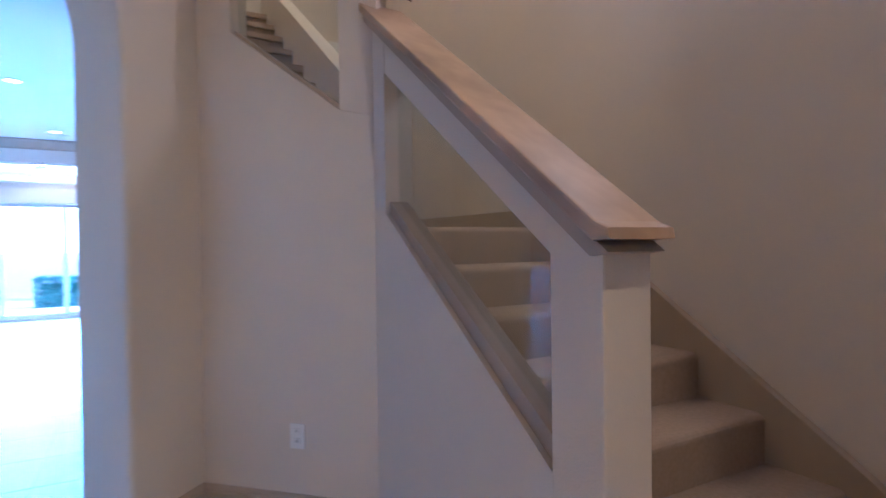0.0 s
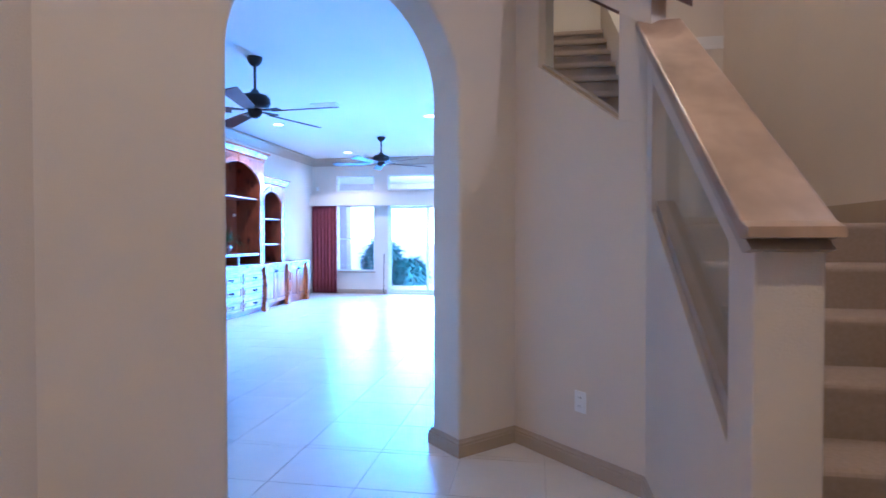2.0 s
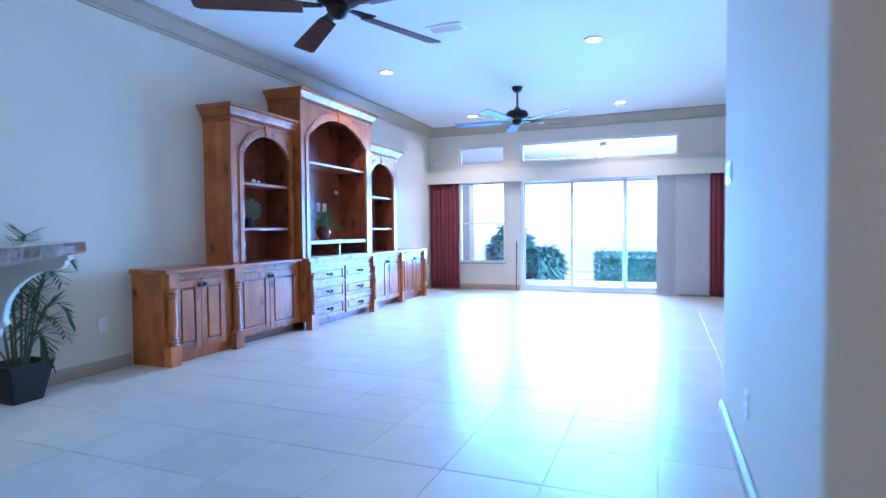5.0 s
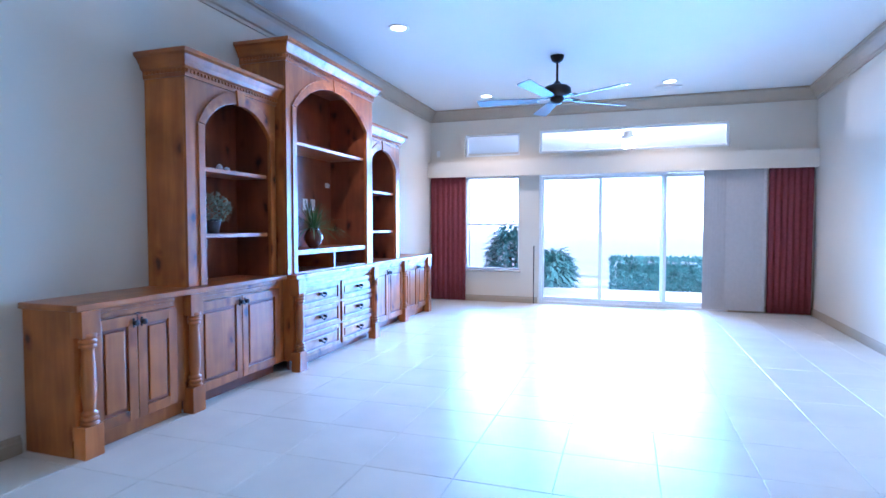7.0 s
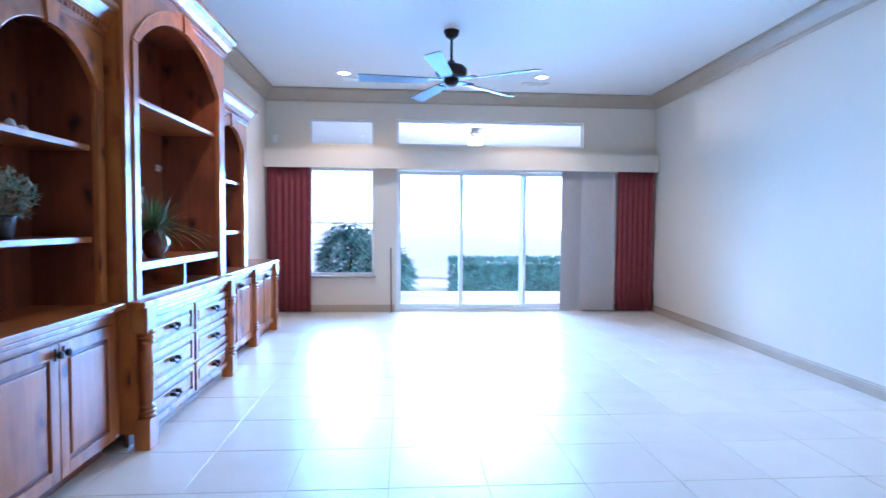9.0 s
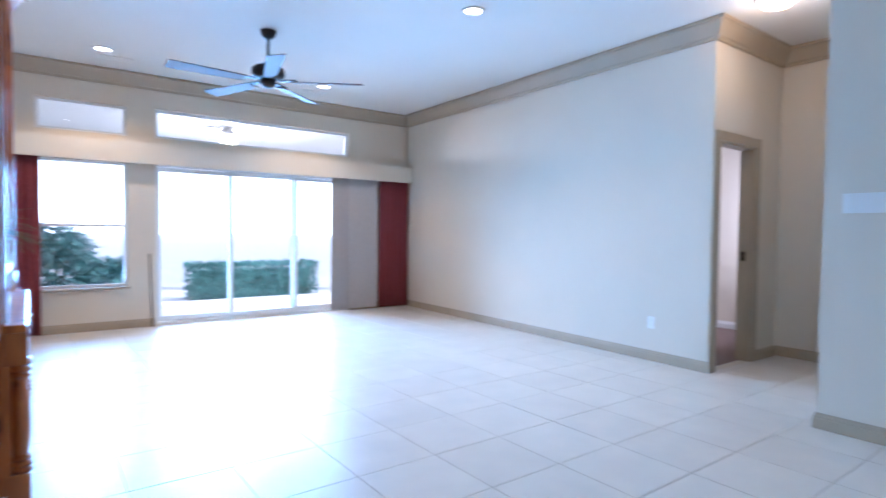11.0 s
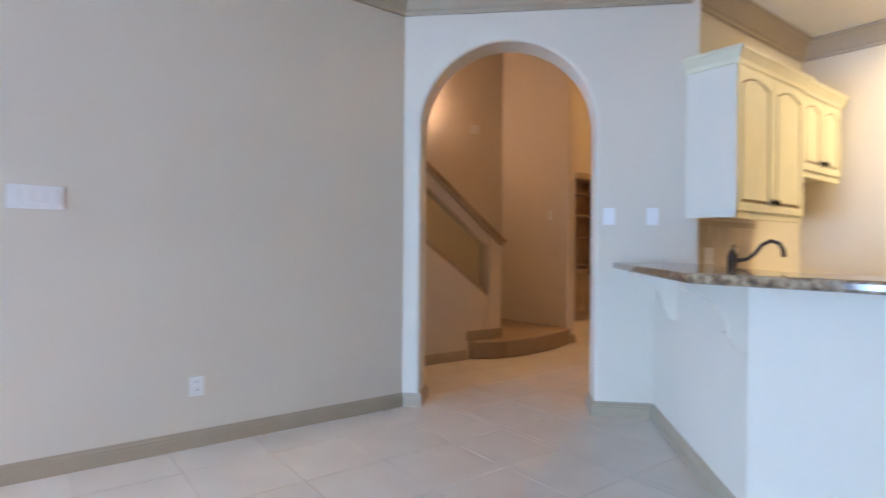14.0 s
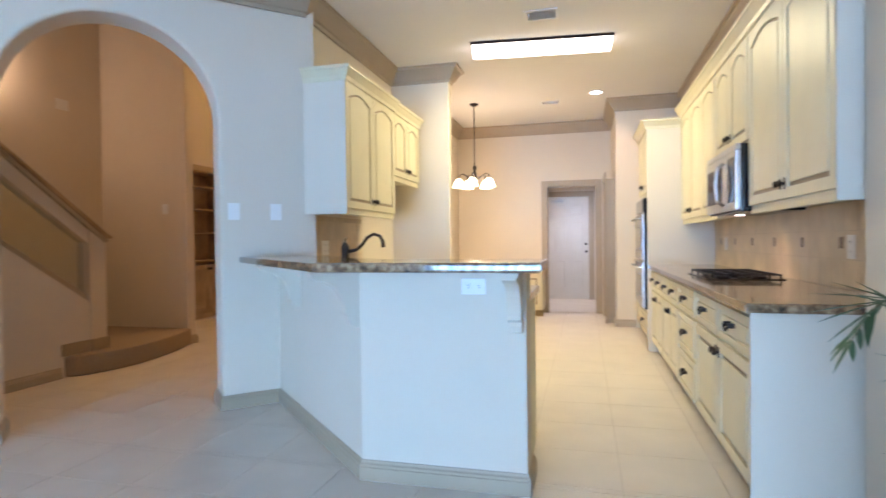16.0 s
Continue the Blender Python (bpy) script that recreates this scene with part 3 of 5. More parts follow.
def base_cabinet(y0, y1, front, label, drawers=False, posts=(), end=False):
    """A low cabinet against the west wall, front towards the room."""
    w, depth = y1 - y0, front - XW - 0.004
    r = thing("base_cabinet", label, "cabinet", pose(front, y0, 0, 0, 0, 90), "wall unit base cabinets")
    pbox("body", r, M_PINE, 0.001, w - 0.001, 0.06, depth, 0.09 if not end else 0.0, CT)
    pbox("face_frame", r, M_PINE, 0.002, w - 0.002, 0.03, 0.06, 0.09, CT - 0.001)
    pbox("toe_board", r, M_PINE_SHADED, 0.05, w - 0.05, 0.10, 0.12, 0.0, 0.09)
    # stepped moulding under the worktop
    bm = NB()
    box(bm, 0.11, w - 0.11, -0.004, 0.031, CT - 0.03, CT - 0.002, 0.008)
    box(bm, 0.11, w - 0.11, 0.012, 0.031, CT - 0.06, CT - 0.031, 0.006)
    part("moulding", bm, M_PINE_Y, r)
    if drawers:
        hs = [(0.51, 0.69), (0.30, 0.49), (0.09, 0.28)]
        for a, b in ((0.075, w / 2 - 0.02), (w / 2 + 0.02, w - 0.075)):
            for lo, hi in hs:
                d = raised_door(r, "drawer", a, b, lo, hi, M_PINE_Y, inset=0.035, groove=M_PINE_SHADED, y=0.03)
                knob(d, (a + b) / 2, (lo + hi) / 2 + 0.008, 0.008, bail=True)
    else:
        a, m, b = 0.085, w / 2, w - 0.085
        d = raised_door(r, "door", a, m - 0.003, 0.10, 0.705, M_PINE, groove=M_PINE_SHADED, y=0.03)
        knob(d, m - 0.028, 0.66, 0.008)
        d = raised_door(r, "door", m + 0.003, b, 0.10, 0.705, M_PINE, groove=M_PINE_SHADED, y=0.03)
        knob(d, m + 0.028, 0.66, 0.008)
    for px in posts:
        turned_post(r, px, 0.0, 0.05, CT)
    return r


base_cabinet(6.73, 7.48, -2.18, "low knotty alder cabinet with two raised-panel doors", posts=(0.055,), end=True)
base_cabinet(7.48, 8.57, -2.18, "knotty alder base cabinet below the open shelves", posts=(0.055,))
base_cabinet(8.57, 10.13, -2.09, "knotty alder base cabinet with six small drawers", True, posts=(0.055, 1.505))
base_cabinet(10.13, 11.2, -2.18, "knotty alder base cabinet with two raised-panel doors", posts=(1.015,))
base_cabinet(11.2, 12.08, -2.18, "end knotty alder base cabinet near the curtain", posts=(0.825,), end=True)


def worktop(name, y0, y1, front):
    o = pbox(name, None, M_PINE_Y, XW + 0.004, front + 0.03, y0, y1, CT, CT + 0.035, 0.008)
    return tagged(o, "varnished knotty alder cabinet worktop", "worktop", "wall unit worktops")


worktop("cabinet_worktop", 6.705, 8.54, -2.18)
worktop("cabinet_worktop", 8.541, 10.16, -2.09)
worktop("cabinet_worktop", 10.161, 12.105, -2.18)


def hutch(y0, y1, front, top, o0, o1, spring, apex, shelves, label, media=False):
    """Open shelves in an arched face frame with a dentil crown."""
    w, depth, z0 = y1 - y0, front - XW - 0.004, CT + 0.035
    r = thing("bookcase_hutch", label, "bookcase", pose(front, y0, 0, 0, 0, 90), "wall unit hutches")
    zc = top - 0.13
    pbox("side_panel", r, M_PINE, 0.0, 0.022, 0.022, depth, z0, zc)
    pbox("side_panel", r, M_PINE, w - 0.022, w, 0.022, depth, z0, zc)
    pbox("back_panel", r, M_PINE_SHADED, 0.022, w - 0.022, depth - 0.012, depth, z0, zc)
    pbox("top_panel", r, M_PINE_SHADED, 0.022, w - 0.022, 0.022, depth - 0.012, zc - 0.02, zc)
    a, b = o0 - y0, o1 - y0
    pbox("inner_side", r, M_PINE_SHADED, a - 0.022, a - 0.002, 0.022, depth - 0.012, z0, zc - 0.02)
    pbox("inner_side", r, M_PINE_SHADED, b + 0.002, b + 0.022, 0.022, depth - 0.012, z0, zc - 0.02)
    n, rise = 20, apex - spring

    def arc(x0, x1, foot, top):
        """Points along a segmental arch from one foot to the other."""
        half, up = (x1 - x0) / 2, top - foot
        rad = (half * half + up * up) / (2 * up)
        turn = math.asin(min(1.0, half / rad))
        return [((x0 + x1) / 2 - rad * math.sin(turn * (1 - 2 * i / n)), top - rad + rad * math.cos(turn * (1 - 2 * i / n))) for i in range(n + 1)]

    pts = [(0, z0), (a, z0)] + arc(a, b, spring, apex) + [(b, z0), (w, z0), (w, zc), (0, zc)]
    part("face_frame", prism(NB(), pts, 0.0, 0.022, "xz", 0.003), M_PINE, r)
    # flat arched band over the opening, on two raised pilasters
    band = min(0.06, a - 0.012)
    outer = arc(a - band, b + band, spring + 0.01, apex + 0.085)
    inner = arc(a + 0.001, b - 0.001, spring, apex)
    part("arch_band", prism(NB(), outer + inner[::-1], -0.014, -0.0005, "xz", 0.003), M_PINE_Y, r)
    for x0 in (a - band, b):
        part("pilaster", prism(NB(), [(x0, z0 + 0.002), (x0 + band, z0 + 0.002), (x0 + band, spring - 0.002), (x0, spring - 0.002)], -0.012, -0.0005, "xz", 0.003), M_PINE, r)
    mid = (a + b) / 2
    part("keystone", prism(NB(), [(mid - 0.035, apex - 0.01), (mid + 0.035, apex - 0.01), (mid + 0.05, apex + 0.1), (mid - 0.05, apex + 0.1)], -0.026, -0.0005, "xz", 0.004), M_PINE, r)
    # crown with dentils
    prof = [(0.0, zc - 0.03), (0.012, zc - 0.03), (0.012, zc + 0.02), (0.03, zc + 0.03), (0.04, zc + 0.055), (0.065, zc + 0.095), (0.085, zc + 0.105), (0.085, zc + 0.13), (0.0, zc + 0.13)]
    bm = NB()
    path = [(0, depth, -1, 0), (0, 0, -1, -1), (w, 0, 1, -1), (w, depth, 1, 0)]
    rings = [[bm.verts.new((x + sx * o, yy + sy * o, z)) for o, z in prof] for x, yy, sx, sy in path]
    for q, s in zip(rings, rings[1:]):
        for j in range(len(prof)):
            bm.faces.new((q[j], s[j], s[(j + 1) % len(prof)], q[(j + 1) % len(prof)]))
    bm.faces.new(rings[0])
    bm.faces.new(rings[-1])
    box(bm, 0.0, w, 0.0, depth, zc + 0.12, zc + 0.128)
    bmesh.ops.recalc_face_normals(bm, faces=bm.faces[:])
    part("crown", bm, M_PINE_Y, r)
    bm = NB()
    k = int((w + 0.02) / 0.032)
    for i in range(k):
        x = -0.008 + (w + 0.016) * (i + 0.25) / k
        box(bm, x, x + 0.016, -0.024, -0.011, zc - 0.005, zc + 0.016)
    for i in range(int(depth / 0.032)):
        y = 0.01 + i * 0.032
        box(bm, -0.024, -0.011, y, y + 0.016, zc - 0.005, zc + 0.016)
    tagged(part("dentil_moulding", bm, M_PINE_Y, r), kind="stuff")
    for z in shelves:
        pbox("shelf", r, M_PINE_Y, a - 0.001, b + 0.001, 0.03, depth - 0.013, z - 0.03, z, 0.004)
    if media:
        pbox("media_shelf", r, M_PINE_Y, a, b, 0.006, depth - 0.013, 0.965, 1.01, 0.004)
        pbox("media_divider", r, M_PINE_Y, mid - 0.012, mid + 0.012, 0.01, depth - 0.013, z0 + 0.012, 0.964)
        pbox("media_floor", r, M_PINE_Y, a, b, 0.008, depth - 0.013, z0, z0 + 0.012)
    return r


hutch(7.56, 8.53, -2.24, 2.345, 7.72, 8.45, 1.9, 2.10, (1.16, 1.62), "knotty alder hutch with two arched open shelves")
hutch(8.535, 10.14, -2.14, 2.71, 8.67, 9.98, 2.2, 2.47, (1.93,), "tall knotty alder media hutch with arched top", True)
hutch(10.15, 11.13, -2.24, 2.345, 10.25, 11.0, 1.9, 2.10, (1.16, 1.62), "knotty alder hutch with arched open shelves")


# ---- plants and small things on the shelves ----
def leaf_blade(bm, base, tip, width, sag=0.0, seg=3, up=Vector((0, 0, 1))):
    """A pointed folded blade from base to tip."""
    base, tip = Vector(base), Vector(tip)
    d = tip - base
    side = d.cross(up)
    side = side.normalized() if side.length > 1e-5 else Vector((1, 0, 0))
    prev = None
    for i in range(seg + 1):
        t = i / seg
        c = base + d * t + Vector((0, 0, -sag * t * t))
        wdt = width * (0.55 + 1.2 * t) * (1 - t) ** 0.6 if t < 1 else 0
        row = [bm.verts.new(c - side * wdt), bm.verts.new(c + Vector((0, 0, -wdt * 0.35))), bm.verts.new(c + side * wdt)] if wdt > 0 else [bm.verts.new(c)]
        if prev:
            if len(row) == 3:
                bm.faces.new((prev[0], prev[1], row[1], row[0]))
                bm.faces.new((prev[1], prev[2], row[2], row[1]))
            else:
                bm.faces.new((prev[0], prev[1], row[0]))
                bm.faces.new((prev[1], prev[2], row[0]))
        prev = row


def frond(root, base, azim, reach, rise, droop, rng):
    """A palm frond: a curved stem and two rows of narrow leaflets."""
    pts = []
    ca, sa = math.cos(azim), math.sin(azim)
    for i in range(13):
        t = i / 12
        rr = reach * (t ** 1.25)
        pts.append(Vector((base[0] + ca * rr, base[1] + sa * rr, base[2] + rise * math.sin(t * 1.75) - droop * t ** 3)))
    bm = NB()
    tube(bm, pts, [0.007 - 0.0055 * i / 12 for i in range(13)], 5)
    f = part("frond_stem", bm, M_STEM, root, "", True)
    bm = NB()
    side = Vector((-sa, ca, 0))
    for i in range(3, 13):
        for sub in (0.0, 0.5):
            t = min(0.999, (i + sub) / 12)
            k = int(t * 12)
            p = pts[k].lerp(pts[min(12, k + 1)], t * 12 - k)
            fw = (pts[min(12, k + 1)] - pts[max(0, k - 1)]).normalized()
            ln = (0.2 * math.sin(math.pi * min(1, (t - 0.18) * 1.15)) + 0.05) * rng.uniform(0.85, 1.1) * (0.6 + 0.5 * reach)
            for s in (-1, 1):
                tip = p + (side * s * 0.8 + fw * 0.75).normalized() * ln + Vector((0, 0, rng.uniform(-0.05, 0.02)))
                leaf_blade(bm, p, tip, 0.0095, 0.012)
    tagged(part("frond_foliage", bm, M_LEAF, f), kind="stuff")


def potted_palm():
    rng = random.Random(4)
    r = thing("potted_palm", "green parlour palm in a square black plastic pot on the floor", "potted plant", pose(-2.41, 5.73, 0))
    bm = NB()
    a, b, h = 0.1, 0.15, 0.26
    lo = [bm.verts.new((sx * a, sy * a, 0.0)) for sx, sy in ((-1, -1), (1, -1), (1, 1), (-1, 1))]
    hi = [bm.verts.new((sx * b, sy * b, h)) for sx, sy in ((-1, -1), (1, -1), (1, 1), (-1, 1))]
    inn = [bm.verts.new((sx * (b - 0.015), sy * (b - 0.015), h)) for sx, sy in ((-1, -1), (1, -1), (1, 1), (-1, 1))]
    dn = [bm.verts.new((sx * (b - 0.03), sy * (b - 0.03), h - 0.05)) for sx, sy in ((-1, -1), (1, -1), (1, 1), (-1, 1))]
    bm.faces.new(lo[::-1])
    for i in range(4):
        j = (i + 1) % 4
        bm.faces.new((lo[i], lo[j], hi[j], hi[i]))
        bm.faces.new((hi[i], hi[j], inn[j], inn[i]))
        bm.faces.new((inn[i], inn[j], dn[j], dn[i]))
    bmesh.ops.bevel(bm, geom=[e for e in bm.edges if abs(e.verts[0].co.z - e.verts[1].co.z) > 0.2], offset=0.012, segments=2, affect="EDGES")
    part("pot", bm, M_BLACKPOT, r, "square tapered black plastic pot")
    part("soil", box(NB(), -0.128, 0.128, -0.128, 0.128, h - 0.07, h - 0.03), M_SOIL, r)
    for i in range(17):
        az = i * 2.4 + rng.uniform(-0.3, 0.3)
        k = i / 16
        reach = 0.22 + 0.33 * k * rng.uniform(0.85, 1.1)
        rise = 0.96 - 0.62 * k if i != 10 else 0.94
        if math.cos(az) > 0.3:
            reach = min(reach, (0.13 if i != 10 else 0.2) / math.cos(az))
        if math.cos(az) < 0:
            reach = min(reach, 0.12 / max(0.3, -math.cos(az)))
        frond(r, (0.05 * math.cos(az), 0.05 * math.sin(az), h - 0.04), az, reach, rise, 0.1 + 0.2 * k, rng)


potted_palm()


def grass_plant():
    rng = random.Random(7)
    r = thing("potted_grass", "spiky green grass plant in a red-brown glazed vase", "potted plant", pose(-2.26, 9.13, 1.01))
    part("vase", lathe(NB(), [(0.0, 0.0), (0.045, 0.0), (0.05, 0.01), (0.085, 0.07), (0.09, 0.1), (0.07, 0.15), (0.05, 0.17), (0.06, 0.185), (0.048, 0.18), (0.0, 0.17)], 20), M_VASE, r, "red-brown glazed vase", True)
    bm = NB()
    for i in range(210):
        az, e = rng.uniform(0, 6.283), rng.uniform(0.15, 1.4)
        ln = rng.uniform(0.22, 0.45)
        tip = Vector((math.cos(az) * math.sin(e), math.sin(az) * math.sin(e), math.cos(e) * 0.85)) * ln
        tip.x = max(tip.x, -0.2)
        leaf_blade(bm, (0.02 * math.cos(az), 0.02 * math.sin(az), 0.17), Vector((0, 0, 0.17)) + tip, 0.0038, 0.55 * ln * math.sin(e), 5)
    part("leaves", bm, M_LEAF2, r)
    return r


def bushy_plant():
    rng = random.Random(9)
    r = thing("potted_bush", "small bushy grey-green plant in a dark pot", "potted plant", pose(-2.32, 7.88, 1.16))
    part("pot", lathe(NB(), [(0.0, 0.0), (0.045, 0.0), (0.06, 0.09), (0.063, 0.095), (0.055, 0.1), (0.0, 0.095)], 18), M_BLACKPOT, r, "dark round pot", True)
    bm = NB()
    for i in range(760):
        v = Vector((rng.gauss(0, 1), rng.gauss(0, 1), rng.gauss(0.1, 0.9))).normalized() * rng.uniform(0.07, 0.135)
        c = Vector((0, 0, 0.17)) + Vector((v.x, v.y, max(v.z * 0.85, -0.075)))
        d = (v.normalized() * 0.6 + Vector((rng.uniform(-1, 1), rng.uniform(-1, 1), rng.uniform(-0.4, 1)))).normalized()
        leaf_blade(bm, c, c + d * rng.uniform(0.02, 0.034), 0.0075, 0.0, 2)
    part("leaves", bm, M_LEAF3, r)


grass_plant()
bushy_plant()
for y, z, h in ((8.0, 1.62, 0.05), (8.08, 1.62, 0.035)):
    o = part("glass_ornament", lathe(NB(), [(0.0, 0.0), (0.018, 0.0), (0.024, h * 0.4), (0.016, h * 0.8), (0.0, h)], 14), M_WHITE, None, "", True)
    o.location = (-2.35, y, z)
    tagged(o, "small white ornament on the alder shelf", "ornament", "shelf ornaments")
o = part("bottle", lathe(NB(), [(0.0, 0.0), (0.035, 0.0), (0.035, 0.11), (0.012, 0.15), (0.012, 0.19), (0.0, 0.19)], 16), M_BLACK, None, "", True)
o.location = (-2.38, 10.5, 1.16)
tagged(o, "dark bottle on the alder shelf", "bottle")


# ---- plates on walls ----
def wall_plate(name, m, w, h, kind, label, category, n=1):
    """A cover plate on the plane y = 0, front towards -y; m is its lower middle."""
    r = thing(name, label, category, m)
    pbox("plate", r, M_WHITE, -w / 2, w / 2, -0.007, 0.0, 0, h, 0.002)
    for i in range(n):
        x = (i - (n - 1) / 2) * (w - 0.02) / max(1, n)
        if kind == "switch":
            pbox("rocker", r, M_WHITE, x - 0.016, x + 0.016, -0.012, -0.006, h / 2 - 0.033, h / 2 + 0.033, 0.002)
        elif kind == "outlet":
            for z in (h * 0.3, h * 0.7):
                o = pbox("socket", r, M_WHITE, x - 0.016, x + 0.016, -0.010, -0.006, z - 0.014, z + 0.014, 0.003)
                bm = NB()
                for s in (-0.006, 0.006):
                    box(bm, x + s - 0.0012, x + s + 0.0012, -0.0106, -0.0098, z - 0.004, z + 0.006)
                part("slots", bm, M_BLACKPOT, o)
    return r


def on_wall(x, y, z, face):
    """Pose of a plate whose front looks to the compass angle face (0: +x, 90: +y)."""
    return pose(x, y, z, 0, 0, face + 90)


wall_plate("switch_plate", on_wall(1.95, 6.81, 1.36, 180), 0.235, 0.12, "switch", "white four-gang switch plate on the beige wall", "light switch", 4)
wall_plate("power_outlet", on_wall(1.95, 6.045, 0.30, 180), 0.08, 0.115, "outlet", "white power outlet low on the beige wall", "outlet")
wall_plate("power_outlet", on_wall(2.742, 8.71, 0.31, 180), 0.08, 0.115, "outlet", "white power outlet low on the plain wall", "outlet")
wall_plate("power_outlet", on_wall(2.885, 12.0, 0.33, 180), 0.12, 0.115, "outlet", "wide white power outlet low on the plain wall", "outlet", 2)
wall_plate("power_outlet", on_wall(XW, 6.465, 0.325, 0), 0.075, 0.115, "outlet", "white power outlet low on the wall by the palm", "outlet")
wall_plate("switch_plate", pose(0.9, 3.55, 1.355, 0, 0, 225), 0.08, 0.12, "switch", "white single switch plate beside the arch", "light switch")
wall_plate("switch_plate", pose(0.69, 3.34, 1.355, 0, 0, 225), 0.08, 0.12, "switch", "white single switch plate above the bar", "light switch")
wall_plate("power_outlet", pose(-2.563, 9.47, 1.37, 0, 0, 90), 0.08, 0.115, "outlet", "white outlet plate inside the media hutch", "outlet")
wall_plate("cable_plate", pose(-2.563, 9.61, 1.37, 0, 0, 90), 0.08, 0.115, "blank", "white blank cable plate inside the media hutch", "wall plate")
r = wall_plate("cable_outlet", pose(-2.563, 9.9, 1.62, 0, 0, 90), 0.075, 0.05, "blank", "small white cable outlet inside the media hutch", "wall plate")
for q in (-0.018, 0.018):
    part("connector", tube(NB(), [(q, -0.006, 0.025), (q, -0.022, 0.025)], 0.009, 10), M_WHITE, r, "", True)
wall_plate("alarm_sensor", on_wall(-2.45, YN, 2.34, -90), 0.06, 0.1, "blank", "small white alarm sensor high in the corner", "sensor")


# ---- sliding door, windows, curtains ----
def slider():
    r = thing("sliding_glass_door", "white-framed sliding glass door to the patio", "sliding door", pose(-0.80, YN + 0.03, 0))
    tagged(r, kind="structure")
    w, h = 2.65, 2.03
    pbox("frame_jamb", r, M_FRAME, 0.0, 0.035, 0, 0.1, 0.0, h)
    pbox("frame_jamb", r, M_FRAME, w - 0.035, w, 0, 0.1, 0.0, h)
    pbox("frame_head", r, M_FRAME, 0.035, w - 0.035, 0, 0.1, h - 0.04, h)
    pbox("frame_sill", r, M_FRAME, 0.035, w - 0.035, 0, 0.12, 0.0, 0.035, 0.004)
    for a, b, y in ((0.035, 0.92, 0.06), (0.89, 1.85, 0.01), (1.77, w - 0.035, 0.06)):
        s = part("sash", NB(), M_FRAME, r)
        bm = NB()
        k = 0.055 if y < 0.05 else 0.03
        box(bm, a, a + k, y, y + 0.04, 0.04, h - 0.045)
        box(bm, b - k, b, y, y + 0.04, 0.04, h - 0.045)
        box(bm, a + k, b - k, y, y + 0.04, 0.04, 0.10)
        box(bm, a + k, b - k, y, y + 0.04, h - 0.1, h - 0.045)
        bm.to_mesh(s.data)
        bm.free()
        g = pbox("pane", s, M_PANE, a + k, b - k, y + 0.018, y + 0.022, 0.10, h - 0.1)
        g.visible_shadow = False
    hd = NB()
    box(hd, 1.80, 1.83, -0.035, 0.01, 0.9, 1.12, 0.006)
    part("handle", hd, M_WHITE, r, "white pull handle")


slider()


def window(name, x0, x1, z0, z1, rail=None, sill=False, label=""):
    r = thing(name, label, "window", pose(0, YN + 0.06, 0))
    tagged(r, kind="structure")
    bm = NB()
    k = 0.03
    box(bm, x0, x0 + k, 0, 0.06, z0, z1)
    box(bm, x1 - k, x1, 0, 0.06, z0, z1)
    box(bm, x0 + k, x1 - k, 0, 0.06, z0, z0 + k)
    box(bm, x0 + k, x1 - k, 0, 0.06, z1 - k, z1)
    part("window_frame", bm, M_FRAME, r)
    zs = [z0 + k] + ([rail] if rail else []) + [z1 - k]
    for a, b in zip(zs, zs[1:]):
        g = pbox("pane", r, M_PANE, x0 + k, x1 - k, 0.028, 0.032, a + (0.016 if a == rail else 0), b - (0.016 if b == rail else 0))
        g.visible_shadow = False
    if rail:
        pbox("meeting_rail", r, M_FRAME, x0 + k, x1 - k, 0.005, 0.055, rail - 0.016, rail + 0.016)
    if sill:
        pbox("window_sill", r, M_TRIM, x0 - 0.03, x1 + 0.03, -0.1, 0.0, z0 - 0.03, z0, 0.006)


window("window_1", -2.0, -1.11, 0.51, 2.0, 1.24, True, "white sash window beside the curtain")
window("window_2", -2.0, -1.11, 2.32, 2.675, label="small fixed transom window under the crown moulding")
window("window_3", -0.80, 1.85, 2.33, 2.685, label="long fixed transom window above the sliding door")

# boxed valance over the whole window wall
bm = NB()
box(bm, XW + 0.002, 2.93, YN - 0.16, YN - 0.14, 1.99, 2.235)
box(bm, XW + 0.002, 2.93, YN - 0.14, YN, 2.215, 2.235)
v = part("valance", bm, M_WALL)
tagged(v, "beige painted boxed valance above the windows", "valance", kind="structure")


def pleated(name, x0, x1, y, z0, z1, folds, amp, mt, label, category, rng_seed=1):
    """A hanging cloth in soft pleats, with thickness."""
    rng = random.Random(rng_seed)
    n, rows = folds * 8, 6
    bm = NB()
    ph = [rng.uniform(-0.5, 0.5) for _ in range(folds + 1)]
    grid = []
    for j in range(rows + 1):
        z = z0 + (z1 - z0) * j / rows
        row = []
        for i in range(n + 1):
            t = i / n
            k = t * folds
            a = amp * (1 - 0.35 * j / rows)
            off = a * math.sin(2 * math.pi * k + ph[min(folds, int(k))] * 0.6) + 0.25 * a * math.sin(4.3 * k + j)
            row.append(bm.verts.new((x0 + (x1 - x0) * t, y + off, z)))
        grid.append(row)
    for j in range(rows):
        for i in range(n):
            bm.faces.new((grid[j][i], grid[j][i + 1], grid[j + 1][i + 1], grid[j + 1][i]))
    o = part(name, bm, mt, None, "", True)
    so = o.modifiers.new("cloth", "SOLIDIFY")
    so.thickness = 0.004
    return tagged(o, label, category, "window curtains")


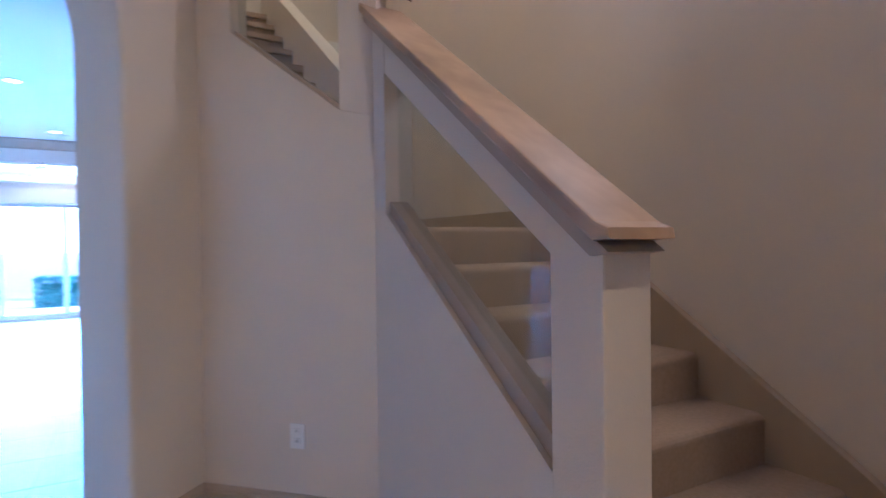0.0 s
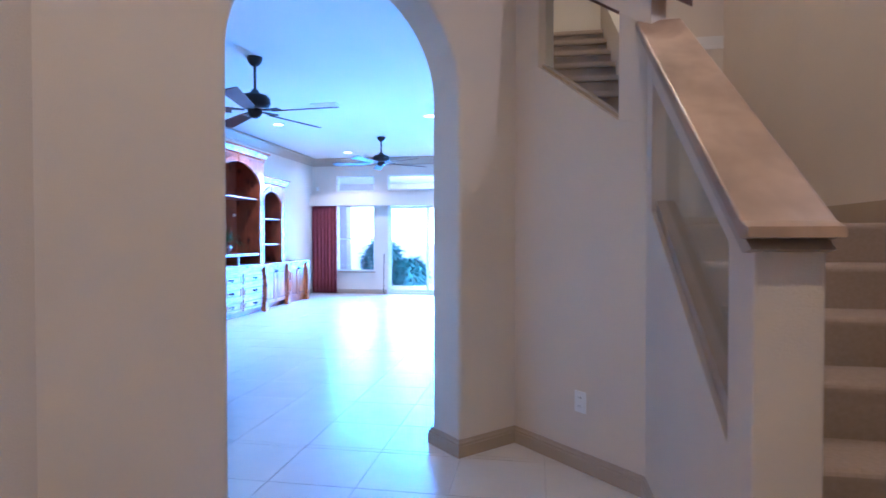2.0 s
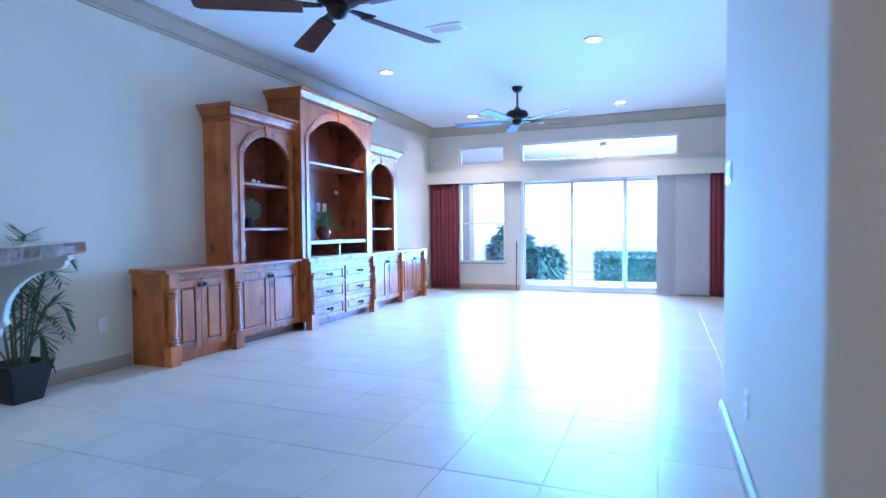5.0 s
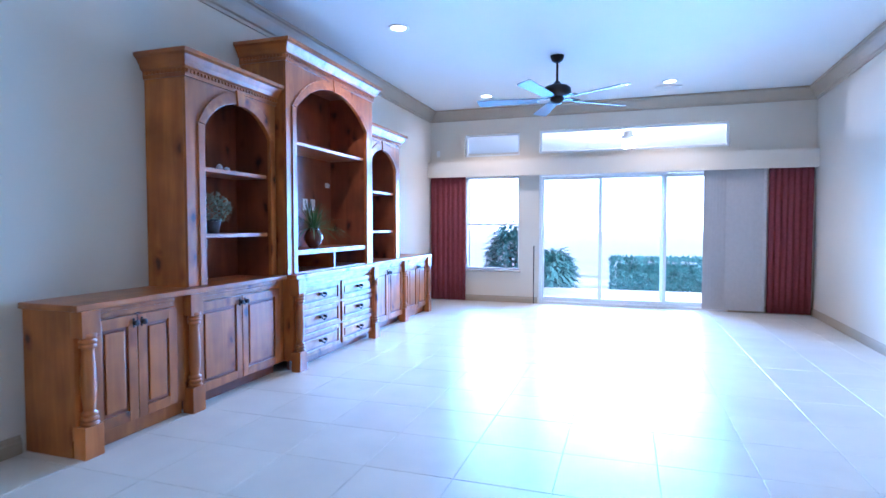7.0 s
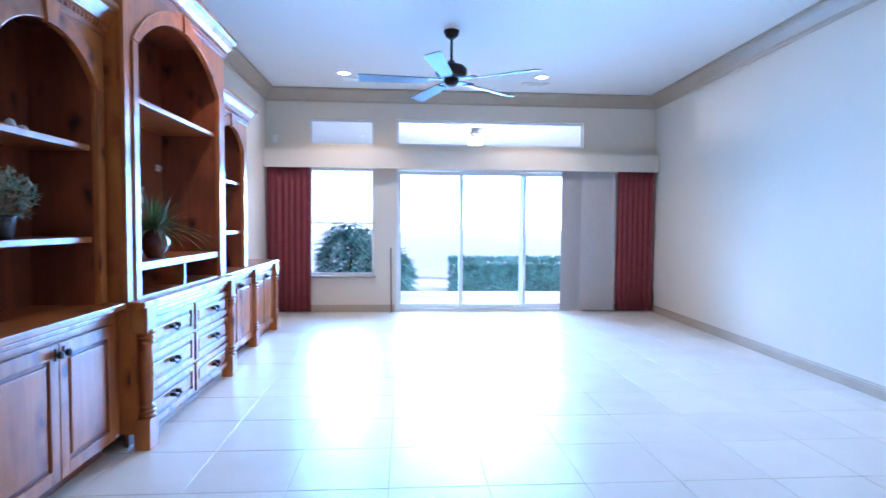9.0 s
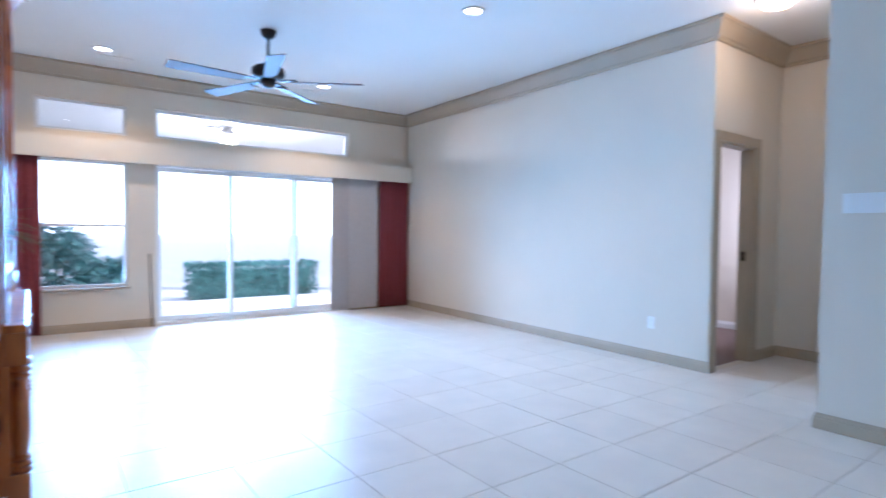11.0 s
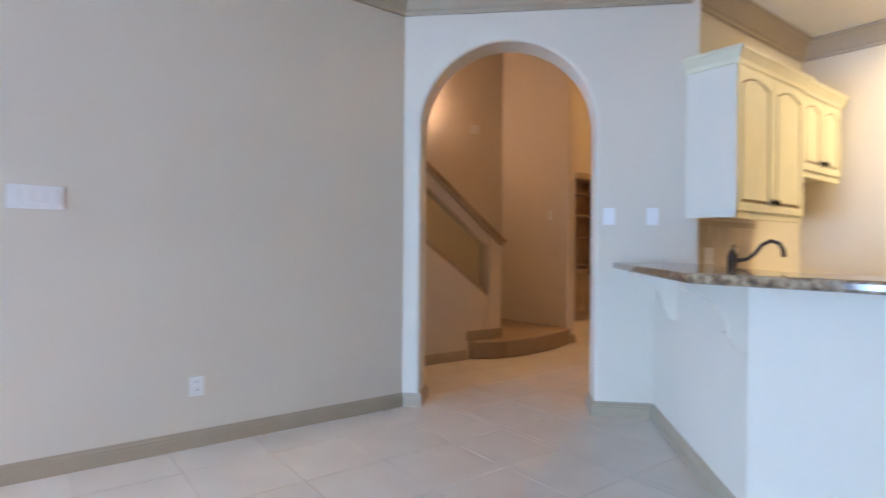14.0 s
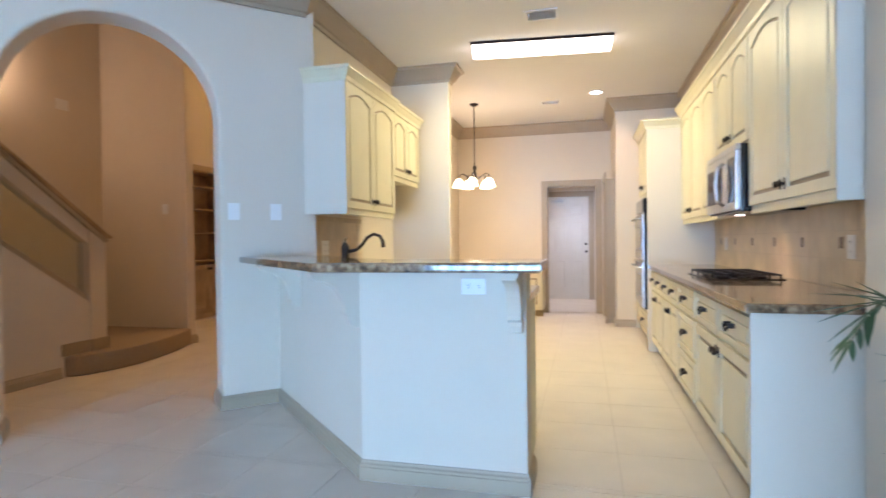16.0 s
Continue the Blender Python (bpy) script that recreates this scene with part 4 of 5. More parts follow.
pleated("curtain", XW + 0.03, -1.96, YN - 0.09, 0.02, 2.1, 7, 0.022, M_RED, "burgundy pleated curtain drawn to the side", "curtain", 2)
pleated("curtain", 2.33, 2.86, YN - 0.09, 0.02, 2.1, 7, 0.02, M_RED, "burgundy pleated curtain beside the stacked vertical blind", "curtain", 3)


def vertical_blind():
    r = thing("vertical_blind", "pale vertical blind stacked at the side of the door", "blind", pose(0, YN - 0.06, 0))
    pbox("headrail", r, M_WHITE, -0.8, 2.34, -0.02, 0.02, 2.06, 2.1)
    xs = [1.56 + 0.042 * i for i in range(18)]
    for i, x in enumerate(xs):
        bm = NB()
        ang = radians(28 if i < 7 else 12)
        c, s = math.cos(ang) * 0.044, math.sin(ang) * 0.044
        vs = [bm.verts.new(p) for p in ((x - c, -s, 0.03), (x, 0.006, 0.03), (x + c, s, 0.03), (x - c, -s, 2.06), (x, 0.006, 2.06), (x + c, s, 2.06))]
        bm.faces.new((vs[0], vs[1], vs[4], vs[3]))
        bm.faces.new((vs[1], vs[2], vs[5], vs[4]))
        part("vane", bm, M_SHEER, r)


vertical_blind()


# ---- ceiling fans, lamps, vents ----
FAN1, FAN2 = -4, 39

def ceiling_fan(m, turn, label):
    r = thing("ceiling_fan", label, "ceiling fan", m, "ceiling fans")
    part("canopy", lathe(NB(), [(0.0, 0.0), (0.075, 0.0), (0.075, -0.012), (0.06, -0.05), (0.03, -0.075), (0.0, -0.075)], 24), M_IRON, r, "", True)
    part("down_rod", lathe(NB(), [(0.0, -0.07), (0.013, -0.07), (0.013, -0.29), (0.0, -0.29)], 12), M_IRON, r, "", True)
    part("motor_housing", lathe(NB(), [(0.0, -0.28), (0.03, -0.28), (0.05, -0.31), (0.12, -0.33), (0.148, -0.355), (0.152, -0.40), (0.135, -0.43), (0.09, -0.45), (0.0, -0.45)], 28), M_IRON, r, "dark bronze motor housing", True)
    part("switch_cup", lathe(NB(), [(0.0, -0.445), (0.07, -0.445), (0.075, -0.48), (0.05, -0.515), (0.02, -0.525), (0.0, -0.53)], 20), M_IRON, r, "", True)
    for i in range(5):
        a = radians(turn + 72 * i)
        rot = Matrix.Rotation(a, 4, "Z")
        bm = NB()
        prism(bm, [(0.1, -0.02), (0.2, -0.035), (0.27, -0.045), (0.27, 0.045), (0.2, 0.035), (0.1, 0.02)], -0.462, -0.454)
        arm = part("blade_arm", bm, M_IRON, r)
        arm.matrix_basis = rot
        bm = NB()
        pts = [(0.22, -0.055), (0.3, -0.06), (0.84, -0.078), (0.875, -0.062), (0.88, 0.062), (0.865, 0.078), (0.3, 0.06), (0.22, 0.055)]
        prism(bm, pts, -0.004, 0.004, "xy", 0.0015)
        bl = part("blade", bm, M_BLADE, arm, "dark stained wooden blade")
        bl.matrix_basis = Matrix.Translation((0, 0, -0.472)) @ Matrix.Rotation(radians(11), 4, "X")
    return r


ceiling_fan(pose(-0.31, 6.42, CEIL) @ Matrix.Diagonal((1.0, 1.0, 1.16, 1.0)), FAN1, "dark bronze ceiling fan with five wooden blades")
ceiling_fan(pose(-0.25, 10.85, CEIL), FAN2, "dark bronze ceiling fan near the sliding door")


def can_light(x, y, z=CEIL, energy=72, color=(1.0, 0.78, 0.5), group="recessed ceiling lights"):
    r = thing("recessed_light", "lit round recessed ceiling light with white trim", "ceiling light", pose(x, y, z), group)
    part("trim_ring", lathe(NB(), [(0.07, -0.001), (0.098, -0.001), (0.1, -0.008), (0.09, -0.012), (0.07, -0.008), (0.07, -0.001)], 28), M_WHITE, r, "", True)
    part("lens", lathe(NB(), [(0.0, -0.006), (0.07, -0.006), (0.07, -0.002), (0.0, -0.002)], 28), M_LENS, r, "glowing lens")
    spot("recessed_lamp", x, y, z - 0.03, energy, color, 130)


for x, y in ((0.94, 9.29), (-1.56, 9.51), (-1.43, 12.43), (1.0, 12.37)):
    can_light(x, y)


def vent(x, y, w, d, z=CEIL):
    r = thing("ceiling_vent", "white louvred ceiling air vent", "air vent", pose(x, y, z), "ceiling air vents")
    bm = NB()
    k = 0.025
    box(bm, -w / 2, w / 2, -d / 2, -d / 2 + k, -0.012, -0.001)
    box(bm, -w / 2, w / 2, d / 2 - k, d / 2, -0.012, -0.001)
    box(bm, -w / 2, -w / 2 + k, -d / 2 + k, d / 2 - k, -0.012, -0.001)
    box(bm, w / 2 - k, w / 2, -d / 2 + k, d / 2 - k, -0.012, -0.001)
    part("frame", bm, M_WHITE, r)
    pbox("backing", r, M_GROUT, -w / 2 + k, w / 2 - k, -d / 2 + k, d / 2 - k, -0.003, -0.001)
    n = int((d - 2 * k) / 0.022)
    for i in range(n):
        y0 = -d / 2 + k + (i + 0.5) * (d - 2 * k) / n
        bm = NB()
        vs = [bm.verts.new(p) for p in ((-w / 2 + k, y0 - 0.009, -0.004), (w / 2 - k, y0 - 0.009, -0.004), (w / 2 - k, y0 + 0.009, -0.012), (-w / 2 + k, y0 + 0.009, -0.012),
                                        (-w / 2 + k, y0 - 0.009, -0.006), (w / 2 - k, y0 - 0.009, -0.006), (w / 2 - k, y0 + 0.009, -0.014), (-w / 2 + k, y0 + 0.009, -0.014))]
        for f in ((0, 1, 2, 3), (7, 6, 5, 4), (0, 4, 5, 1), (2, 6, 7, 3)):
            bm.faces.new([vs[j] for j in f])
        part("slat", bm, M_WHITE, r)


vent(-0.34, 8.4, 0.36, 0.2)
vent(1.0, 12.72, 0.34, 0.16)
vent(-1.3, 12.72, 0.34, 0.16)


# ---- bar ----
def bar_top():
    pts = [(-1.36, 4.74), (-0.334, 4.74), (0.876, 3.53), (0.525, 3.179), (-0.52, 4.22), (-1.36, 4.22)]
    bm = prism(NB(), pts, 1.046, 1.09, "xy", 0.012)
    o = part("bar_top", bm, M_GRANITE, None)
    return tagged(o, "polished brown granite bar top with a chiselled edge", "bar top")


bar_top()


def corbel(m):
    """A scrolled bracket; local y points away from the wall."""
    r = thing("corbel", "beige painted scrolled bracket under the bar top", "bracket", m, "bar brackets")
    pts = [(0.0, 1.044), (0.25, 1.044), (0.25, 1.015), (0.235, 1.0)]
    pts += [(0.235 - 0.155 * math.sin(math.pi / 2 * i / 10), 1.0 - 0.16 * (1 - math.cos(math.pi / 2 * i / 10))) for i in range(1, 11)]
    pts += [(0.085, 0.825), (0.062, 0.81), (0.062, 0.79), (0.045, 0.765), (0.02, 0.755), (0.0, 0.76)]
    part("bracket", prism(NB(), pts, -0.032, 0.032, "yz", 0.004), M_WALL, r)
    pbox("cap", r, M_WALL, -0.042, 0.042, 0.0, 0.262, 1.028, 1.044, 0.003)
    return r


c0 = corbel(pose(-1.225, 4.46, 0))
copy_thing(c0, pose(-0.425, 4.435, 0, 0, 0, -45))
copy_thing(c0, pose(0.30, 3.71, 0, 0, 0, -45))
bo = wall_plate("power_outlet", pose(-1.025, 4.46, 0.93, 0, 0, 180), 0.115, 0.075, "blank", "white horizontal power outlet on the bar wall", "outlet")
for q in (-0.026, 0.026):
    so = pbox("socket", bo, M_WHITE, q - 0.014, q + 0.014, -0.010, -0.006, 0.0215, 0.0535, 0.003)
    bm = NB()
    for k in (-0.006, 0.006):
        box(bm, q - 0.005, q + 0.005, -0.0106, -0.0098, 0.0375 + k - 0.0012, 0.0375 + k + 0.0012)
    part("slots", bm, M_BLACKPOT, so)

# counter behind the bar
def sink_counter():
    low = [(0.525, 3.15), (0.525, 2.1), (-0.08, 2.1), (-0.08, 3.05), (-0.74, 3.70), (-1.27, 3.70), (-1.27, 4.255), (-0.53, 4.255)]
    r = thing("sink_counter", "cream painted sink cabinet behind the bar", "cabinet")
    ins = [(0.524, 3.13), (0.524, 2.12), (-0.05, 2.12), (-0.05, 3.07), (-0.73, 3.75), (-1.25, 3.75), (-1.25, 4.25), (-0.54, 4.25)]
    part("body", prism(NB(), ins, 0.0, 0.874), M_CREAM, r)
    o = part("granite_counter", prism(NB(), low, 0.875, 0.915, "xy", 0.008), M_GRANITE, None)
    tagged(o, "polished brown granite counter around the sink", "counter")


sink_counter()


def faucet():
    r = thing("faucet", "dark bronze gooseneck kitchen faucet with side lever", "faucet", pose(0.1, 3.42, 0.915, 0, 0, 198))
    part("base", lathe(NB(), [(0.0, 0.0), (0.03, 0.0), (0.032, 0.01), (0.02, 0.03), (0.018, 0.16), (0.027, 0.17), (0.028, 0.235), (0.02, 0.25), (0.012, 0.27), (0.0, 0.27)], 18), M_IRON, r, "", True)
    pts = [(0, 0, 0.2), (0.03, 0, 0.205), (0.08, 0, 0.215), (0.12, 0, 0.25), (0.155, 0, 0.3), (0.2, 0, 0.325), (0.245, 0, 0.31), (0.265, 0, 0.27), (0.268, 0, 0.23)]
    part("spout", tube(NB(), pts, [0.014, 0.013, 0.012, 0.012, 0.012, 0.012, 0.012, 0.013, 0.016], 10), M_IRON, r, "", True)
    part("lever", tube(NB(), [(0, 0, 0.26), (0.0, 0.03, 0.29), (0.0, 0.07, 0.3)], 0.007, 8), M_IRON, r, "", True)


faucet()


# ---- cream kitchen cabinets ----
def cream_crown(r, w, depth, z, left=True, right=True):
    prof = [(0.0, z - 0.02), (0.012, z - 0.02), (0.016, z + 0.01), (0.045, z + 0.055), (0.055, z + 0.06), (0.055, z + 0.08), (0.0, z + 0.08)]
    bm = NB()
    path = ([(0, depth, -1, 0), (0, 0, -1, -1)] if left else [(0, 0, 0, -1)]) + ([(w, 0, 1, -1), (w, depth, 1, 0)] if right else [(w, 0, 0, -1)])
    rings = [[bm.verts.new((x + sx * o, yy + sy * o, zz)) for o, zz in prof] for x, yy, sx, sy in path]
    for q, s in zip(rings, rings[1:]):
        for j in range(len(prof)):
            bm.faces.new((q[j], s[j], s[(j + 1) % len(prof)], q[(j + 1) % len(prof)]))
    bm.faces.new(rings[0])
    bm.faces.new(rings[-1])
    bmesh.ops.recalc_face_normals(bm, faces=bm.faces[:])
    part("crown", bm, M_CREAM, r)


def upper_cabinet(m, w, depth, z0, z1, doors, label, left=False, right=False, rail=True):
    r = thing("upper_cabinet", label, "cabinet", m, "kitchen wall cabinets")
    pbox("body", r, M_CREAM, 0.0, w, 0.024, depth, z0, z1)
    dw = (w - 0.02) / doors
    for i in range(doors):
        a, b = 0.01 + dw * i + 0.003, 0.01 + dw * (i + 1) - 0.003
        d = raised_door(r, "door", a, b, z0 + 0.015, z1 - 0.025, M_CREAM, arch=0.05 if z1 - z0 > 0.4 else 0.03, inset=0.055, groove=M_GLAZE, y=0.024)
        kx = (b - 0.028) if i % 2 == 0 else (a + 0.028)
        knob(d, kx, z0 + 0.09, 0.002)
    if rail:
        pbox("light_rail", r, M_CREAM, 0.0, w, 0.018, 0.045, z0 - 0.035, z0, 0.005)
    if left:
        pbox("side_panel", r, M_WALL, -0.003, -0.0005, 0.002, depth, z0 - 0.03, z1 - 0.03)
    cream_crown(r, w, depth, z1 - 0.005, left, right)
    return r


def base_unit(m, w, depth, label, drawers, doors, end=False):
    """A floor cabinet: drawers is a list of (x0, x1, z0, z1), doors of the same."""
    r = thing("kitchen_base_cabinet", label, "cabinet", m, "kitchen base cabinets")
    pbox("body", r, M_CREAM, 0.0, w, 0.024, depth, 0.1, 0.874)
    pbox("toe_kick", r, M_GLAZE, 0.0, w, 0.08, 0.1, 0.0, 0.1)
    for x0, x1, z0, z1 in drawers:
        d = raised_door(r, "drawer", x0, x1, z0, z1, M_CREAM, inset=0.028, groove=M_CREAM, y=0.024)
        knob(d, (x0 + x1) / 2, (z0 + z1) / 2 + 0.01, 0.002, bail=True)
    n = len(doors)
    for i, (x0, x1, z0, z1) in enumerate(doors):
        d = raised_door(r, "door", x0, x1, z0, z1, M_CREAM, inset=0.055, groove=M_GLAZE, y=0.024)
        knob(d, x0 + 0.028 if i % 2 else x1 - 0.028, z1 - 0.06, 0.002)
    return r


# left wall: front towards -x
upper_cabinet(pose(0.18, 3.2, 0, 0, 0, -90), 1.1, 0.345, 1.43, 2.42, 2, "cream glazed wall cabinet with two arched panel doors", True, False)
upper_cabinet(pose(0.2, 2.098, 0, 0, 0, -90), 0.85, 0.325, 1.80, 2.42, 2, "short cream glazed wall cabinet above the refrigerator space", False, False, True)
# right run: front towards +x
FX = -2.20
dp = FX - XK - 0.004
cab = base_unit(pose(FX, 3.25, 0, 0, 0, 90), 1.24, dp, "cream glazed base cabinet with two drawers and two doors",
          [(0.03, 0.605, 0.68, 0.845), (0.635, 1.215, 0.68, 0.845)], [(0.03, 0.615, 0.13, 0.65), (0.625, 1.215, 0.13, 0.65)])
pbox("end_panel", cab, M_WALL, 1.241, 1.265, -0.01, dp, 0.0, 0.874, 0.002, "plain painted end panel")
base_unit(pose(FX, 2.6, 0, 0, 0, 90), 0.648, dp, "cream glazed base cabinet with three wide drawers",
          [(0.03, 0.62, 0.68, 0.845), (0.03, 0.62, 0.41, 0.65), (0.03, 0.62, 0.13, 0.38)], [])
base_unit(pose(FX, 1.75, 0, 0, 0, 90), 0.848, dp, "cream glazed base cabinet below the cooktop",
          [(0.03, 0.41, 0.68, 0.845), (0.44, 0.82, 0.68, 0.845)], [(0.03, 0.42, 0.13, 0.65), (0.43, 0.82, 0.13, 0.65)])
base_unit(pose(FX, 0.872, 0, 0, 0, 90), 0.876, dp, "cream glazed base cabinet beside the oven tower",
          [(0.03, 0.42, 0.68, 0.845), (0.45, 0.85, 0.68, 0.845)], [(0.03, 0.43, 0.13, 0.65), (0.44, 0.85, 0.13, 0.65)])
o = pbox("kitchen_counter", None, M_GRANITE, XK + 0.004, FX + 0.035, 0.872, 4.55, 0.875, 0.915, 0.008)
tagged(o, "polished brown granite kitchen counter with chiselled edge", "counter")

UX = -2.50
du = UX - XK - 0.004
cab = upper_cabinet(pose(UX, 3.285, 0, 0, 0, 90), 1.225, du, 1.36, 2.44, 2, "cream glazed wall cabinet with two tall arched doors", False, True)
upper_cabinet(pose(UX, 2.405, 0, 0, 0, 90), 0.878, du, 1.77, 2.44, 2, "cream glazed wall cabinet above the microwave", False, False, False)
upper_cabinet(pose(UX, 0.875, 0, 0, 0, 90), 1.528, du, 1.36, 2.44, 3, "cream glazed wall cabinet beside the oven tower", False, False)
pbox("end_panel", cab, M_WALL, 1.226, 1.24, -0.002, du, 1.325, 2.52, 0.002, "plain painted end panel")


def microwave():
    r = thing("microwave", "stainless steel over-range microwave with curved handle", "microwave", pose(-2.44, 2.42, 1.345, 0, 0, 90))
    w, h, d = 0.845, 0.42, 0.385
    pbox("case", r, M_BLACK, 0.0, w, 0.03, d, 0.0, h, 0.004)
    f = pbox("door", r, M_STEEL, 0.0, w * 0.72, 0.0, 0.03, 0.012, h - 0.04, 0.005)
    pbox("window", f, M_BLACK, 0.05, w * 0.72 - 0.12, -0.003, 0.001, 0.075, h - 0.1, 0.002)
    pbox("vent_grille", r, M_STEEL, 0.0, w, 0.002, 0.03, h - 0.036, h, 0.003)
    c = pbox("control_panel", r, M_STEEL, w * 0.725, w, 0.0, 0.03, 0.012, h - 0.04, 0.004)
    pbox("display", c, M_BLACK, w * 0.755, w - 0.03, -0.002, 0.001, 0.06, h - 0.075, 0.002)
    pts = [(w * 0.66, -0.005, 0.05), (w * 0.66, -0.045, 0.08), (w * 0.66, -0.055, 0.19), (w * 0.66, -0.045, 0.3), (w * 0.66, -0.005, 0.33)]
    part("handle", tube(NB(), pts, 0.013, 10), M_STEEL, f, "curved steel handle", True)
    for x in (0.2, 0.62):
        part("task_light", lathe(NB(), [(0.0, -0.002), (0.03, -0.002), (0.03, 0.0), (0.0, 0.0)], 14, x, 0.18), M_LENS, r, "lit round task light")


microwave()
spot("microwave_lamp", -2.6, 2.85, 1.33, 6, WARM, 130)


def cooktop():
    r = thing("gas_cooktop", "black gas cooktop with iron grates set in the counter", "cooktop", pose(-2.52, 2.83, 0.915) @ Matrix.Diagonal((0.9, 0.82, 0.8, 1.0)))
    pbox("glass_plate", r, M_BLACK, -0.25, 0.25, -0.42, 0.42, 0.0, 0.008, 0.003)
    for x, y in ((-0.12, -0.27), (0.12, -0.27), (-0.12, 0.27), (0.12, 0.27), (0.0, 0.0)):
        part("burner", lathe(NB(), [(0.0, 0.008), (0.05, 0.008), (0.05, 0.02), (0.035, 0.026), (0.0, 0.026)], 16, x, y), M_IRON, r, "", True)
    for k in range(3):
        bm = NB()
        y0, y1 = -0.41 + k * 0.275, -0.14 + k * 0.275
        for x in (-0.22, -0.11, 0.0, 0.11, 0.22):
            box(bm, x - 0.005, x + 0.005, y0, y1, 0.032, 0.044)
        for y in (y0 + 0.005, (y0 + y1) / 2, y1 - 0.005):
            box(bm, -0.225, 0.225, y - 0.005, y + 0.005, 0.034, 0.046)
        for x in (-0.22, 0.22):
            for y in (y0 + 0.006, y1 - 0.006):
                box(bm, x - 0.006, x + 0.006, y - 0.006, y + 0.006, 0.008, 0.034)
        part("grate", bm, M_IRON, r, "cast iron grate")


cooktop()


def oven_tower():
    w, dpt = 0.93, -2.17 - XK - 0.004
    r = thing("oven_tower", "tall cream cabinet housing a double wall oven", "oven cabinet", pose(-2.17, -0.06, 0, 0, 0, 90))
    pbox("body", r, M_CREAM, 0.0, w, 0.024, dpt, 0.1, 2.36)
    pbox("side_panel", r, M_WALL, w + 0.0005, w + 0.003, 0.0, dpt, 0.0, 2.36)
    pbox("toe_kick", r, M_GLAZE, 0.0, w, 0.08, 0.1, 0.0, 0.1)
    cream_crown(r, w, dpt, 2.345, True, True)
    for a, b in ((0.03, w / 2 - 0.003), (w / 2 + 0.003, w - 0.03)):
        d = raised_door(r, "door", a, b, 1.68, 2.31, M_CREAM, arch=0.04, groove=M_GLAZE, y=0.024)
        knob(d, b - 0.03 if a < 0.1 else a + 0.03, 1.76, 0.002)
    d = raised_door(r, "drawer", 0.03, w - 0.03, 0.14, 0.38, M_CREAM, inset=0.035, groove=M_CREAM, y=0.024)
    knob(d, w / 2, 0.28, 0.002, bail=True)
    o = pbox("double_oven", r, M_BLACK, 0.08, w - 0.08, -0.02, 0.03, 0.43, 1.62, 0.004, "black glass and steel double oven")
    pbox("control_strip", o, M_BLACK, 0.085, w - 0.085, -0.035, -0.019, 1.47, 1.61, 0.003)
    for z0, z1 in ((0.96, 1.45), (0.45, 0.93)):
        q = pbox("oven_door", o, M_STEEL, 0.09, w - 0.09, -0.045, -0.019, z0, z1, 0.004)
        pbox("oven_window", q, M_BLACK, 0.17, w - 0.17, -0.048, -0.044, z0 + 0.1, z1 - 0.14, 0.002)
        part("oven_handle", tube(NB(), [(0.13, -0.045, z1 - 0.05), (0.13, -0.09, z1 - 0.05), (w - 0.13, -0.09, z1 - 0.05), (w - 0.13, -0.045, z1 - 0.05)], 0.011, 8), M_STEEL, q, "", True)


oven_tower()
base_unit(pose(FX, -0.795, 0, 0, 0, 90), 0.73, dp, "cream glazed base cabinet past the oven tower", [(0.03, 0.7, 0.68, 0.845)], [(0.03, 0.36, 0.13, 0.65), (0.37, 0.7, 0.13, 0.65)])
o = pbox("short_counter", None, M_GRANITE, XK + 0.004, FX + 0.03, -0.795, -0.064, 0.875, 0.915, 0.008)
tagged(o, "short polished brown granite counter", "counter")
upper_cabinet(pose(UX, -0.795, 0, 0, 0, 90), 0.73, du, 1.36, 2.36, 2, "cream glazed wall cabinet past the oven tower")


# backsplash tiles
def backsplash():
    r = setting("backsplash_trim", box(NB(), XK + 0.0005, XK + 0.004, 0.88, 4.5, 0.916, 1.36), M_JOINT, "tan travertine tile backsplash with dark accents", "backsplash")
    w = 0.152
    t0 = part("tile", box(NB(), 0.0, 0.006, 0.0, w - 0.003, 0.0, 0.145, 0.0012), M_BACKSPLASH, r)
    t0.location = (XK + 0.004, 0.882, 0.917)
    for i in range(23):
        for j in range(3):
            if i or j:
                shared("tile", t0, Matrix.Translation((XK + 0.004, 0.882 + i * w, 0.917 + j * 0.148)), r)
    a0 = part("accent_tile", box(NB(), 0.0, 0.004, -0.022, 0.022, -0.03, 0.03, 0.001), M_ACCENT, r)
    a0.location = (XK + 0.0098, 1.15, 1.15)
    for y in (1.66, 2.17, 2.7, 3.21, 3.74, 4.25):
        shared("accent_tile", a0, Matrix.Translation((XK + 0.0098, y, 1.15)), r)
    s = setting("backsplash_trim_left", box(NB(), 0.526, 0.5295, 2.1, 3.165, 0.916, 1.4), M_JOINT, "tan travertine tile backsplash behind the sink", "backsplash")
    for i in range(7):
        for j in range(3):
            shared("tile", t0, Matrix.Translation((0.52, 2.102 + i * w, 0.917 + j * 0.148)), s)
    shared("accent_tile", a0, Matrix.Translation((0.5165, 3.11, 1.17)), s)


backsplash()
for y in (3.86, 1.35):
    wall_plate("power_outlet", on_wall(XK + 0.011, y, 1.07, 0), 0.08, 0.12, "outlet", "white power outlet on the tiled backsplash", "outlet")
wall_plate("power_outlet", on_wall(0.519, 2.89, 1.08, 180), 0.12, 0.12, "outlet", "wide white power outlet behind the sink", "outlet", 2)
wall_plate("switch_plate", on_wall(0.519, 2.5, 1.08, 180), 0.08, 0.12, "switch", "white switch plate behind the sink", "light switch")


